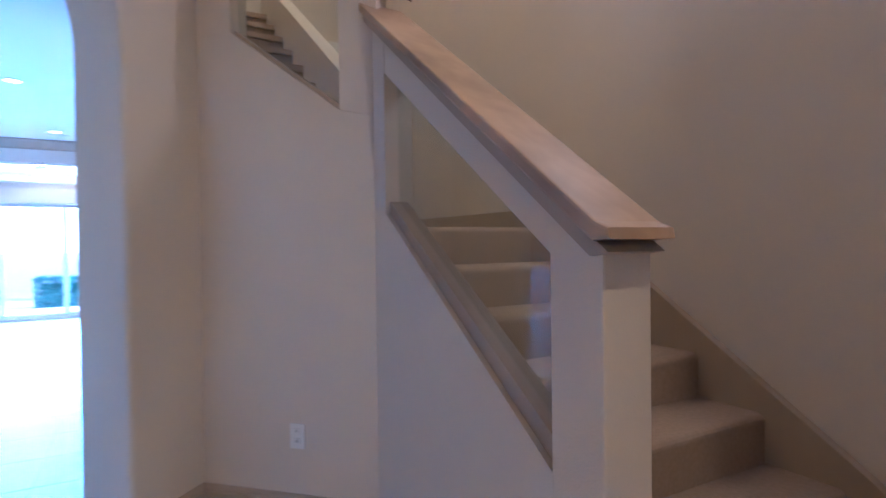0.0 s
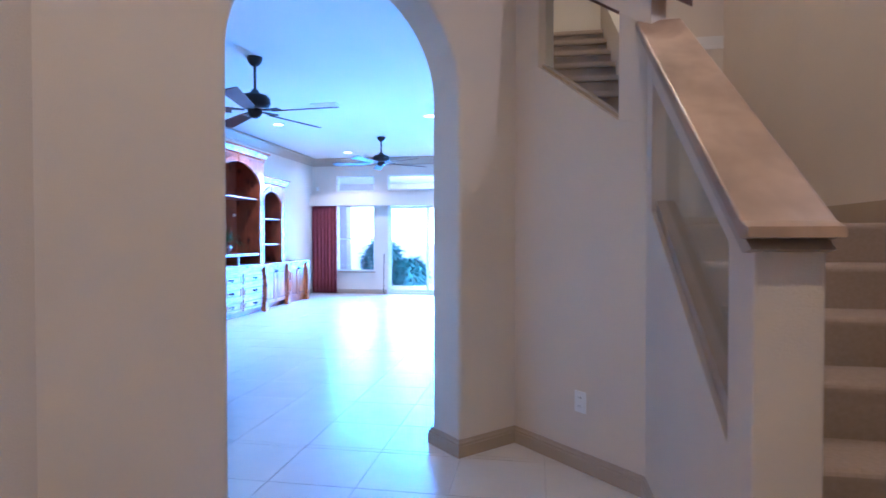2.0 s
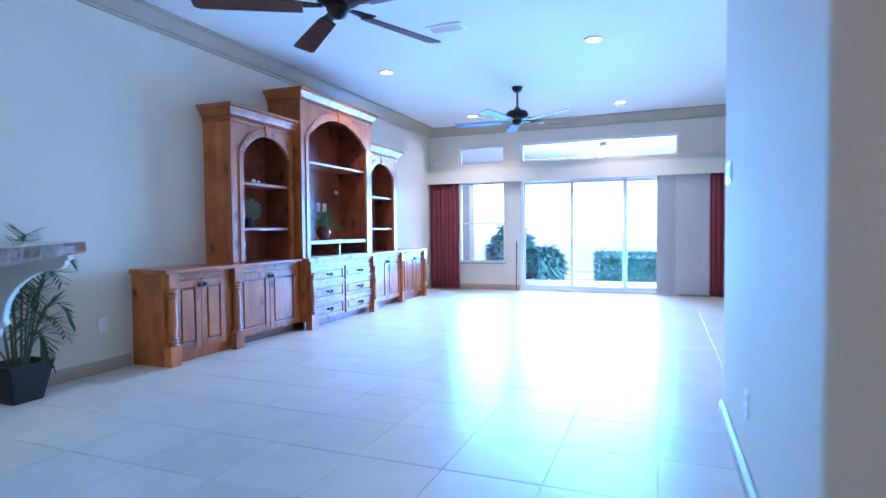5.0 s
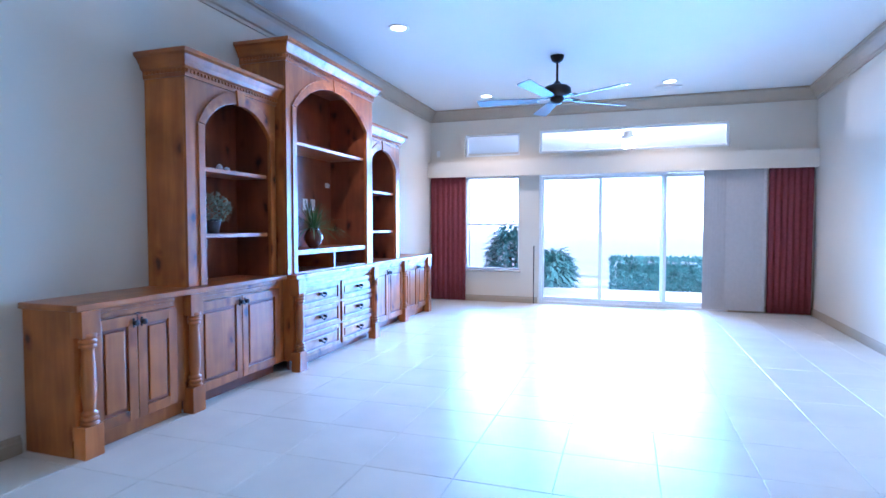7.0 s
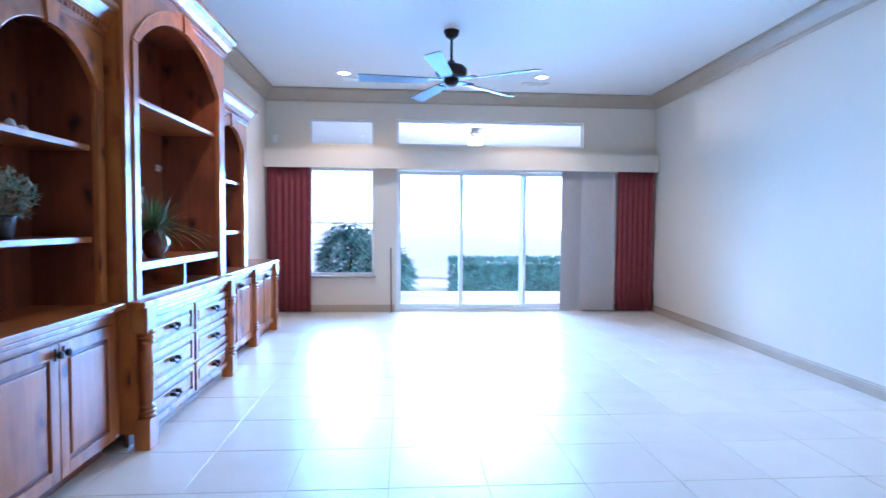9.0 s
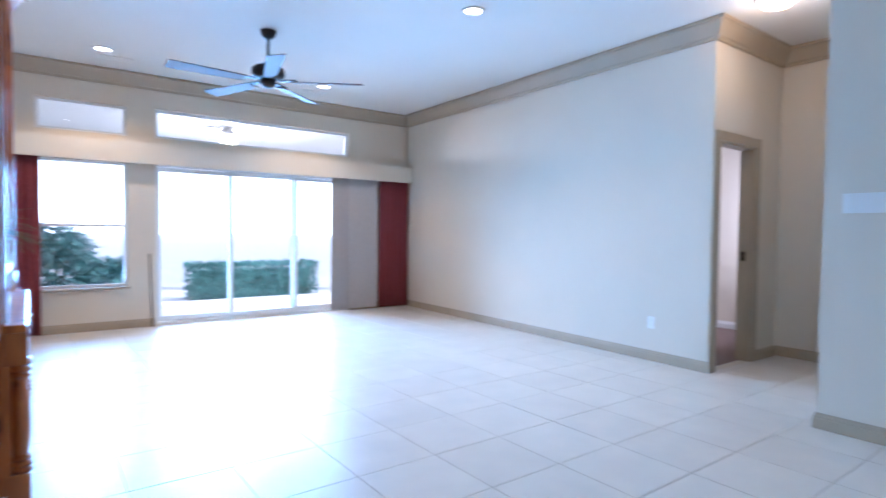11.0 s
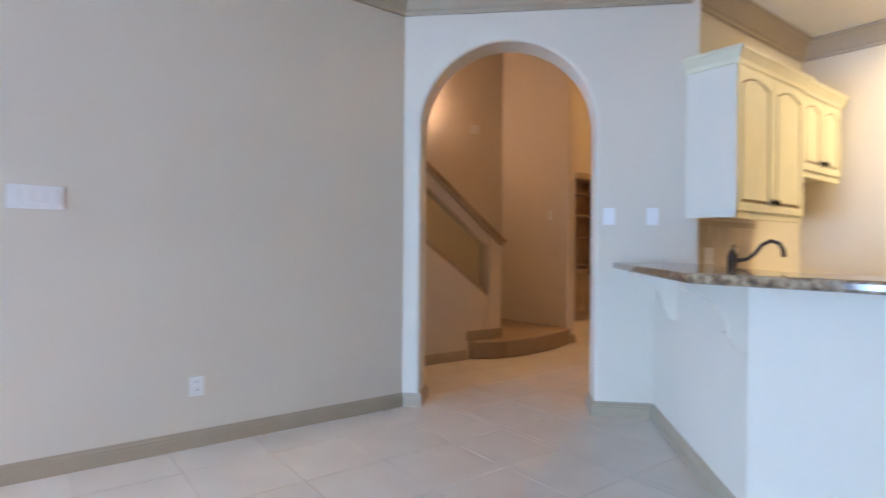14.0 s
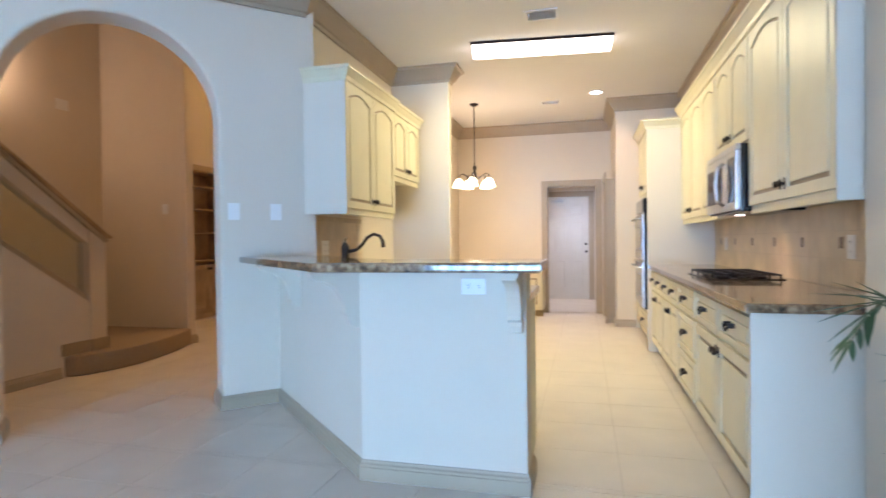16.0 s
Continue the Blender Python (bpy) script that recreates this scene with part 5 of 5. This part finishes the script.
# ---- kitchen ceiling ----
def ceiling_fixture():
    r = thing("fluorescent_light", "lit rectangular fluorescent ceiling fixture with dark ends", "ceiling light", pose(-1.14, 1.62, CEIL, 0, 0, 5.5))
    pbox("pan", r, M_IRON, -0.66, 0.66, -0.17, 0.17, -0.03, -0.001, 0.003)
    pts = [(-0.165, -0.03)] + [(-0.165 + 0.33 * i / 12, -0.055 - 0.05 * math.sin(math.pi * i / 12)) for i in range(13)] + [(0.165, -0.03)]
    part("diffuser", prism(NB(), pts, -0.645, 0.645, "yz"), M_TUBE, r, "glowing acrylic diffuser")
    area("fluorescent_lamp", pose(-1.14, 1.62, CEIL - 0.12, 0, 0, 5.5), 1.25, 0.3, 48, (1.0, 0.95, 0.47))


ceiling_fixture()
vent(-1.2, 2.31, 0.28, 0.22)
vent(-1.09, -0.71, 0.26, 0.14)
can_light(-1.69, -0.35, energy=35)
# added on the hidden vestibule ceiling to brighten the outer door, no fixture known there
can_light(-1.24, -3.1, 2.7, 85, color=(0.92, 0.96, 1.0))


def chandelier():
    r = thing("chandelier", "dark bronze chandelier with five lit frosted glass shades", "chandelier", pose(-0.07, -0.5, CEIL))
    part("canopy", lathe(NB(), [(0.0, 0.0), (0.06, 0.0), (0.055, -0.02), (0.02, -0.035), (0.0, -0.035)], 20), M_IRON, r, "", True)
    part("rod", lathe(NB(), [(0.0, -0.03), (0.007, -0.03), (0.007, -0.86), (0.0, -0.86)], 8), M_IRON, r)
    part("body", lathe(NB(), [(0.0, -0.84), (0.02, -0.85), (0.03, -0.88), (0.014, -0.92), (0.03, -0.98), (0.035, -1.02), (0.015, -1.07), (0.022, -1.1), (0.0, -1.13)], 16), M_IRON, r, "", True)
    for i in range(5):
        a = radians(20 + 72 * i)
        c, s = math.cos(a), math.sin(a)
        pts = [(0.02 * c, 0.02 * s, -1.06), (0.1 * c, 0.1 * s, -1.0), (0.17 * c, 0.17 * s, -0.96), (0.21 * c, 0.21 * s, -0.98), (0.22 * c, 0.22 * s, -1.03)]
        arm = part("arm", tube(NB(), pts, 0.008, 8), M_IRON, r, "", True)
        part("shade", lathe(NB(), [(0.02, -1.03), (0.035, -1.04), (0.06, -1.08), (0.075, -1.13), (0.085, -1.15), (0.078, -1.15), (0.055, -1.085), (0.02, -1.045)], 18, 0.22 * c, 0.22 * s), M_SHADE, arm, "lit frosted glass shade", True)
    bulb("chandelier_lamp", -0.07, -0.5, CEIL - 1.2, 32, (1.0, 0.82, 0.52), 0.12)


chandelier()


# ---- doors ----
def panel_door(name, m, w, h, label, rows, mt=None, knob_x=None):
    r = thing(name, label, "door", m)
    tagged(r, kind="structure")
    mt = mt or M_DOOR
    cols = [(0.1, w / 2 - 0.045), (w / 2 + 0.045, w - 0.1)]
    bm = NB()
    cuts = [0.0] + [z for row in rows for z in row] + [h]
    for a, b in ((0, 0.1), (w / 2 - 0.045, w / 2 + 0.045), (w - 0.1, w)):
        box(bm, a, b, 0, 0.035, 0.01, h)
    for a, b in cols:
        for lo, hi in zip(cuts[0::2], cuts[1::2]):
            box(bm, a, b, 0, 0.035, max(lo, 0.01), hi)
    part("leaf", bm, mt, r)
    for a, b in cols:
        for lo, hi in rows:
            bm = NB()
            box(bm, a, b, 0.013, 0.022, lo, hi)
            box(bm, a + 0.025, b - 0.025, 0.002, 0.033, lo + 0.025, hi - 0.025, 0.012)
            part("panel", bm, mt, r)
    kx = knob_x if knob_x is not None else w - 0.06
    for s, y in ((-1, 0.0), (1, 0.035)):
        part("door_handle", tube(NB(), [(kx, y, 0.95), (kx, y + s * 0.03, 0.95), (kx, y + s * 0.05, 0.95), (kx, y + s * 0.065, 0.95)], [0.024, 0.01, 0.026, 0.018], 12), M_IRON, r, "dark bronze door knob", True)
    return r


rows6 = [(0.2, 0.78), (0.93, 1.55), (1.66, 1.9)]
d = panel_door("door_2", pose(-0.81, -4.27, 0, 0, 0, 180), 0.81, 2.03, "grey-white six-panel outer door with a closer", rows6)
part("deadbolt", tube(NB(), [(0.75, 0.0, 1.1), (0.75, -0.02, 1.1)], 0.026, 14), M_IRON, d, "dark bronze deadbolt", True)
bm = NB()
box(bm, 0.08, 0.32, -0.05, 0.0, 1.93, 1.98, 0.006)
tube(bm, [(0.3, -0.06, 1.99), (0.1, -0.14, 2.0), (0.02, -0.02, 2.01)], 0.006, 6)
part("door_closer", bm, M_STEEL, d, "steel door closer")
panel_door("door_3", pose(-1.955, -1.14, 0, 0, 0, -90), 0.66, 2.01, "beige painted pantry door", rows6, M_TRIM, 0.06)
panel_door("door_1", pose(2.88, 8.29, 0, 0, 0, 86), 0.64, 2.02, "open taupe painted bedroom door", rows6, M_DOOR)
wall_plate("switch_plate", pose(-1.94, -3.7, 1.25, 0, 0, 90), 0.08, 0.12, "switch", "white switch plate by the outer door", "light switch")

# low buffet against the breakfast wall
base_unit(pose(0.52, -1.6, 0, 0, 0, 180), 1.42, 0.545, "low cream buffet cabinet against the breakfast wall",
          [(0.03, 0.68, 0.68, 0.845), (0.71, 1.39, 0.68, 0.845)], [(0.03, 0.68, 0.13, 0.65), (0.71, 1.39, 0.13, 0.65)])

# ---- nook and bedroom ----
def dome_light(x, y, z, energy):
    r = thing("dome_light", "lit frosted glass dome ceiling light", "ceiling light", pose(x, y, z))
    part("base", lathe(NB(), [(0.0, -0.001), (0.15, -0.001), (0.155, -0.02), (0.14, -0.03), (0.0, -0.03)], 28), M_IRON, r, "", True)
    part("dome", lathe(NB(), [(0.138, -0.03), (0.125, -0.06), (0.09, -0.09), (0.04, -0.105), (0.0, -0.108)], 28), M_SHADE, r, "glowing frosted glass dome", True)
    bulb("dome_lamp", x, y, z - 0.2, energy, WARM, 0.1)


dome_light(2.58, 7.6, CEIL, 10)
wall_plate("smoke_alarm", on_wall(4.04, 7.1, 2.72, 180), 0.12, 0.08, "blank", "small white alarm box high on the wall", "alarm")
setting("carpet_bedroom", box(NB(), 2.96, 5.2, 8.23, 10.6, -0.004, 0.006), M_BROWNFLOOR, "mauve-brown bedroom carpet", "carpet")
strip("baseboard_bedroom", [(5.2, 8.3), (5.2, 10.6), (2.96, 10.6)], BASE, M_WHITE, "white painted baseboard")
# unseen fill lamp beside the doorway, added to brighten the bedroom
area("bedroom_fill", pose(4.55, 8.45, 1.5, 90, 0, 0), 1.1, 1.4, 30, (0.88, 0.90, 0.96))
wall_plate("power_outlet", on_wall(3.9, 10.6, 0.35, -90), 0.08, 0.115, "outlet", "white power outlet on the bedroom wall", "outlet")

# ---- stairs ----
def stairs():
    r = thing("staircase", "beige carpeted staircase rising to a landing", "staircase")
    tagged(r, kind="structure")
    # curved bottom platform
    rise = 0.189
    pts = [(4.25, 1.42), (4.25, 2.72), (3.13, 2.78), (3.0, 2.78), (3.0, 3.07), (2.93, 3.03), (2.85, 2.9), (2.79, 2.7), (2.77, 2.5), (2.79, 2.2), (2.86, 1.85), (3.0, 1.42)]
    part("platform", prism(NB(), pts[::-1], 0.0, rise, "xy", 0.02), M_CARPET, r)
    for i in range(6):
        y, z = 2.70 + 0.287 * i, rise * (i + 2)
        back = 6.84 if i == 5 else y + 0.31
        bm = box(NB(), 3.13, 4.20, y, back, z - rise, z)
        es = [e for e in bm.edges if all(abs(v.co.y - y) < 1e-4 and abs(v.co.z - z) < 1e-4 for v in e.verts)]
        bmesh.ops.bevel(bm, geom=es, offset=0.03, segments=4, profile=0.5, affect="EDGES")
        part("step", bm, M_CARPET, r)
    land = rise * 7
    # skirt along the wall
    sk = [(2.5, 0.19), (2.5, 0.33), (2.62, 0.43), (4.05, land + 0.05), (4.13, land + 0.12), (6.82, land + 0.12), (6.82, land), (4.12, land), (4.12, 0.19)]
    part("skirt_board", prism(NB(), sk, 4.2, 4.245, "yz", 0.004), M_TRIM, r, "taupe painted stair skirt")
    pbox("landing_skirt", r, M_TRIM, 3.22, 4.2, 6.825, 6.848, land, land + 0.13, 0.004)
    # upper flight, turning behind the angled wall and rising northwards
    for k in range(10):
        y, z = 4.06 + 0.285 * k, land + rise * (k + 1)
        yb = min(y + 0.31, 6.84)
        if 7.2 - y > 3.1:
            continue
        q = [(max(2.09, 7.18 - y), y), (3.1, y), (3.1, yb), (max(2.09, 7.18 - yb), yb)]
        bm = prism(NB(), q[::-1], z - rise if k else land + 0.001, z, "xy", 0.012)
        xa = max(2.09, 7.2 - y)
        box(bm, xa, 3.1, y - 0.028, y + 0.01, z - 0.042, z, 0.012)
        part("step", bm, M_CARPET, r)
    # plaster wall between the two flights
    z0 = land
    side = [(4.62, z0), (6.84, z0), (6.84, z0 + 2.3), (4.62, z0 + 0.82)]
    part("flight_wall", prism(NB(), side, 3.102, 3.2, "yz"), M_WALL, r, "plaster wall between the flights")
    return r


stairs()


def half_wall_lower():
    """The solid balustrade of the lower flight with a glazed slot, a newel and a sloping cap."""
    r = thing("stair_balustrade", "beige plaster stair balustrade with glazed slot and wooden cap", "balustrade")
    tagged(r, kind="structure")
    x0, x1 = 3.0, 3.125
    # below the slot, above it, and its upper end
    part("lower_wall", prism(NB(), [(2.80, 0.0), (3.98, 0.0), (3.98, 1.45), (2.80, 0.65)], x0, x1, "yz"), M_WALL, r)
    part("upper_beam", prism(NB(), [(2.80, 1.205), (3.86, 1.955), (3.86, 2.115), (2.80, 1.335)], x0, x1, "yz", 0.004), M_WALL, r)
    part("upper_post", prism(NB(), [(3.86, 1.369), (3.98, 1.451), (3.98, 2.2), (3.86, 2.115)], x0 - 0.001, x1 + 0.001, "yz"), M_WALL, r)
    g = pbox("glass_pane", r, M_CLEAR, 3.058, 3.066, 2.8, 3.86, 0.5, 2.0)
    g.data.clear_geometry()
    bm = prism(NB(), [(2.80, 0.65), (3.86, 1.367), (3.86, 1.955), (2.80, 1.205)], 3.058, 3.066, "yz")
    bm.to_mesh(g.data)
    bm.free()
    g.data.materials.append(M_CLEAR)
    part("glass_stop", prism(NB(), [(2.80, 0.65), (3.86, 1.368), (3.86, 1.42), (2.80, 0.72)], 3.02, 3.104, "yz"), M_TRIM, r)
    part("newel", prism(NB(), [(2.62, 0.0), (2.80, 0.0), (2.80, 1.345), (2.655, 1.24), (2.62, 1.24)], 2.985, 3.14, "yz", 0.008), M_WALL, r, "square plaster newel")
    part("newel_base", box(NB(), 2.97, 3.155, 2.605, 2.80, 0.19, 0.3, 0.004), M_TRIM, r)
    part("base_strip", box(NB(), 2.98, 3.0, 2.801, 3.1, 0.19, 0.3, 0.004), M_TRIM, r)
    cap = prism(NB(), [(2.565, 1.25), (2.57, 1.275), (2.61, 1.29), (4.02, 2.3), (4.02, 2.262), (2.62, 1.247)], 2.95, 3.16, "yz", 0.008)
    part("cap_rail", cap, M_RAIL, r, "varnished wooden cap rail")
    part("cap_moulding", prism(NB(), [(2.585, 1.222), (2.62, 1.248), (4.0, 2.249), (4.0, 2.213), (2.64, 1.213)], 2.965, 3.145, "yz"), M_TRIM, r)
    return r


half_wall_lower()


def half_wall_upper():
    """The angled wall under the upper flight with its own glazed slot."""
    r = thing("stair_balustrade_upper", "beige plaster wall with glazed slot beside the upper flight", "balustrade",
              Matrix.Translation((2.305, 4.675, 0)) @ Matrix.Rotation(radians(-45), 4, "Z"))
    tagged(r, kind="structure")
    L = 0.983
    part("lower_wall", prism(NB(), [(0.0, 0.0), (L, 0.0), (L, 1.80), (0.82, 1.84), (0.262, 2.245), (0.0, 2.245)], 0.0, 0.125, "xz"), M_WALL, r)
    part("post_low", prism(NB(), [(0.82, 1.841), (L, 1.801), (L, 2.262), (0.82, 2.38)], 0.0, 0.124, "xz"), M_WALL, r)
    part("upper_post", box(NB(), 0.0, 0.262, 0.0, 0.125, 2.246, TALL), M_WALL, r)
    part("upper_beam", prism(NB(), [(0.263, 2.785), (0.82, 2.381), (1.0, 2.25), (1.0, 2.42), (0.82, 2.55), (0.263, 2.955)], 0.0, 0.122, "xz"), M_WALL, r)
    part("cap_rail", prism(NB(), [(0.263, 2.96), (1.10, 2.352), (1.10, 2.385), (0.263, 2.995)], -0.06, 0.185, "xz", 0.006), M_BLADE, r, "dark wooden cap rail")
    part("glass_pane", prism(NB(), [(0.262, 2.246), (0.82, 1.841), (0.82, 2.38), (0.262, 2.784)], 0.058, 0.066, "xz"), M_CLEAR, r)
    part("glass_stop", prism(NB(), [(0.263, 2.784), (0.819, 2.38), (0.819, 2.362), (0.263, 2.766)], 0.03, 0.094, "xz"), M_BLADE, r, "dark wooden glazing bead")
    part("glass_stop", prism(NB(), [(0.263, 2.247), (0.819, 1.842), (0.819, 1.862), (0.263, 2.267)], 0.03, 0.094, "xz"), M_TRIM, r)
    return r


half_wall_upper()
wall_plate("power_outlet", pose(2.72, 4.26, 0.31, 0, 0, -45), 0.075, 0.115, "outlet", "white power outlet low on the angled stair wall", "outlet")
wall_plate("door_chime", on_wall(4.25, 1.95, 2.74, 180), 0.16, 0.12, "blank", "beige door chime box high on the wall", "door chime")
wall_plate("switch_plate", pose(3.33, 1.42, 1.55, 0, 0, 180), 0.08, 0.12, "switch", "pale switch plate on the dark wall", "light switch")


def bookcase_niche():
    r = thing("bookcase", "built-in wooden bookcase in a wall niche, empty shelves", "bookcase", pose(4.25, -0.18, 0, 0, 0, -90))
    w, d = 0.78, 0.32
    pbox("back_panel", r, M_RAIL, 0.0, w, d - 0.02, d, 0.02, 2.33)
    pbox("side_panel", r, M_RAIL, 0.0, 0.02, 0.0, d - 0.02, 0.02, 2.33)
    pbox("side_panel", r, M_RAIL, w - 0.02, w, 0.0, d - 0.02, 0.02, 2.33)
    pbox("top_panel", r, M_RAIL, 0.02, w - 0.02, 0.0, d - 0.02, 2.31, 2.33)
    for z in (0.93, 1.38, 1.74, 2.1):
        pbox("shelf", r, M_RAIL, 0.02, w - 0.02, 0.01, d - 0.02, z - 0.025, z, 0.003)
    q = raised_door(r, "door", 0.025, w / 2 - 0.002, 0.1, 0.86, M_RAIL, y=0.022)
    knob(q, w / 2 - 0.03, 0.8, 0.0)
    q = raised_door(r, "door", w / 2 + 0.002, w - 0.025, 0.1, 0.86, M_RAIL, y=0.022)
    knob(q, w / 2 + 0.03, 0.8, 0.0)
    pbox("plinth", r, M_RAIL, 0.02, w - 0.02, 0.03, 0.05, 0.02, 0.1)
    for a, b, z0, z1 in ((-0.08, 0.0, 0.0, 2.41), (w, w + 0.08, 0.0, 2.41), (0.0, w, 2.33, 2.41)):
        pbox("casing", r, M_TRIM, a, b, -0.02, -0.0005, z0, z1, 0.004)


bookcase_niche()


def sconce():
    r = thing("wall_sconce", "brass ring wall sconce with lit frosted glass", "wall lamp", pose(4.25, 2.98, 2.86))
    part("back_plate", tube(NB(), [(0.0, 0, 0.0), (-0.03, 0, 0.0)], 0.06, 16), M_IRON, r, "", True)
    part("glass_cylinder", lathe(NB(), [(0.0, -0.08), (0.05, -0.08), (0.055, 0.06), (0.05, 0.06), (0.0, 0.04)], 18, -0.12, 0.0), M_SHADE, r, "lit frosted glass", True)
    for z in (-0.06, 0.04):
        bm = NB()
        tube(bm, [(-0.12 + 0.09 * math.cos(2 * math.pi * i / 24), 0.09 * math.sin(2 * math.pi * i / 24), z) for i in range(25)], 0.008, 6)
        part("ring", bm, M_RAIL, r, "", True)
    part("arm", tube(NB(), [(-0.03, 0, 0), (-0.07, 0, -0.02)], 0.01, 8), M_IRON, r)
    bulb("sconce_lamp", 4.11, 2.98, 3.0, 20, WARM, 0.05)


sconce()
can_light(2.6, 0.6, TALL, 195, color=(1.0, 0.63, 0.21), group="hall ceiling lights")
# second hall light is unseen, added to brighten the upper flight
can_light(2.8, 4.95, TALL, 90, color=(1.0, 0.63, 0.21), group="hall ceiling lights")

# ---- outdoors ----
setting("ground", box(NB(), -300, 300, 13.47, 600, -0.4, -0.12), M_GRASS, "pale sunlit ground reaching to the distance", "ground")
setting("patio_pavement", box(NB(), -5.0, 6.0, 13.46, 15.9, -0.3, -0.03), M_CONCRETE, "pale concrete patio slab", "patio")
setting("porch_ceiling", box(NB(), -4.2, 4.2, 13.46, 17.2, 2.85, 2.95), M_CEIL, "white painted porch ceiling", "porch ceiling")
setting("porch_beam", box(NB(), -4.2, 4.2, 16.9, 17.2, 2.55, 2.85), M_STUCCO, "stucco porch beam", "porch beam")
c = pbox("porch_column", None, M_STUCCO, -3.4, -3.0, 16.85, 17.25, -0.12, 2.55, 0.01)
tagged(c, "pale stucco porch column", "column")
c = pbox("porch_column", None, M_STUCCO, 3.75, 4.15, 16.85, 17.25, -0.12, 2.55, 0.01)
tagged(c, "pale stucco porch column", "column")


def hedge(name, x0, x1, y0, y1, h, seed, label):
    """A clipped hedge: a woody core hidden in thousands of small leaves."""
    rng = random.Random(seed)
    r = thing(name, label, "hedge")
    pbox("core", r, M_HEDGE, x0 + 0.12, x1 - 0.12, y0 + 0.12, y1 - 0.12, -0.12, h - 0.12)
    bm = NB()
    n = int(900 * ((x1 - x0) * (y1 - y0) + 2 * (x1 - x0) * (h + 0.12)))
    for _ in range(min(n, 5200)):
        x, y, z = rng.uniform(x0, x1), rng.uniform(y0, y1), rng.uniform(-0.1, h)
        f = rng.random()
        if f < 0.55:
            y = y0 + abs(rng.gauss(0, 0.05))
        elif f < 0.85:
            z = h - abs(rng.gauss(0, 0.05))
        else:
            x = rng.choice((x0 + abs(rng.gauss(0, 0.05)), x1 - abs(rng.gauss(0, 0.05))))
        d = Vector((rng.uniform(-1, 1), rng.uniform(-1, 0.2), rng.uniform(-0.3, 1))).normalized()
        leaf_blade(bm, (x, y, z), Vector((x, y, z)) + d * rng.uniform(0.06, 0.1), 0.022, 0.0, 2)
    part("leaves", bm, M_HEDGE, r)


hedge("clipped_hedge", 0.2, 2.55, 16.0, 16.7, 0.58, 5, "clipped green hedge beyond the patio")


def shrub(x, y, h, spread, seed, label):
    rng = random.Random(seed)
    r = thing("shrub", label, "shrub", pose(x, y, -0.12))
    bm = NB()
    for i in range(5):
        a = i * 1.26
        tube(bm, [(0, 0, 0), (0.1 * math.cos(a), 0.1 * math.sin(a), h * 0.35), (0.3 * spread * math.cos(a), 0.3 * spread * math.sin(a), h * 0.7)], [0.03, 0.02, 0.008], 6)
    part("branches", bm, M_STEM, r)
    bm = NB()
    for _ in range(2600):
        az, up, rad = rng.uniform(0, 6.283), rng.uniform(0.12, 1.0), rng.uniform(0.3, 1.0) ** 0.5
        girth = spread * rad * math.sqrt(max(0.08, 1 - (2 * up - 0.85) ** 2 / 1.5))
        c = Vector((girth * math.cos(az), girth * math.sin(az), h * up * rng.uniform(0.8, 1.05)))
        d = Vector((math.cos(az), math.sin(az), rng.uniform(-0.3, 1.2))).normalized()
        ln = rng.uniform(0.12, 0.3)
        leaf_blade(bm, c, c + d * ln, 0.03, ln * 0.4, 3)
    part("leaves", bm, M_HEDGE, r)


shrub(-1.75, 16.3, 1.35, 0.55, 8, "spreading green shrub seen through the window")
shrub(-0.98, 16.4, 0.8, 0.4, 9, "low green shrub seen through the sliding door")


def porch_fan():
    ceiling = pose(0.5, 14.9, 2.85)
    r = thing("porch_fan", "white porch ceiling fan with lights", "ceiling fan", ceiling)
    part("motor_housing", lathe(NB(), [(0.0, 0.0), (0.06, 0.0), (0.06, -0.05), (0.12, -0.08), (0.12, -0.14), (0.06, -0.18), (0.0, -0.18)], 20), M_WHITE, r, "", True)
    for i in range(5):
        bm = prism(NB(), [(0.1, -0.04), (0.6, -0.065), (0.62, 0.0), (0.6, 0.065), (0.1, 0.04)], -0.125, -0.118)
        b = part("blade", bm, M_WHITE, r)
        b.matrix_basis = Matrix.Rotation(radians(72 * i + 10), 4, "Z")
    for i in range(3):
        a = 2.09 * i
        part("shade", lathe(NB(), [(0.02, -0.18), (0.05, -0.2), (0.06, -0.26), (0.0, -0.27)], 12, 0.08 * math.cos(a), 0.08 * math.sin(a)), M_SHADE, r, "lit glass shade", True)


porch_fan()
bulb("porch_fan_lamp", 0.5, 14.9, 2.5, 200, (1.0, 0.95, 0.9), 0.1)
# cane leaning at the door jamb
o = part("security_bar", tube(NB(), [(-0.86, 13.18, 0.006), (-0.875, 13.285, 0.9)], 0.008, 8), M_IRON, None, "", True)
tagged(o, "thin dark stick leaning against the wall by the door", "stick")
bd = NB()
box(bd, -260, 260, 149, 150, -0.2, 70)
setting("backdrop", bd, M_SKYGLOW, "hazy white sky beyond the garden", "sky")

# ---- floor tiles ----
rest = NB()
lay_tiles(-2.62, 2.88, 4.36, 13.36, True, rest)
lay_tiles(-2.88, 4.3, -1.65, 4.36, False, rest)
lay_tiles(2.88, 4.1, 4.36, 8.16, False, rest)
lay_tiles(-2.2, 0.6, -4.3, -1.65, False, rest)
o = part("tile_field", rest, M_TILE, fl)
tagged(o, kind="stuff")
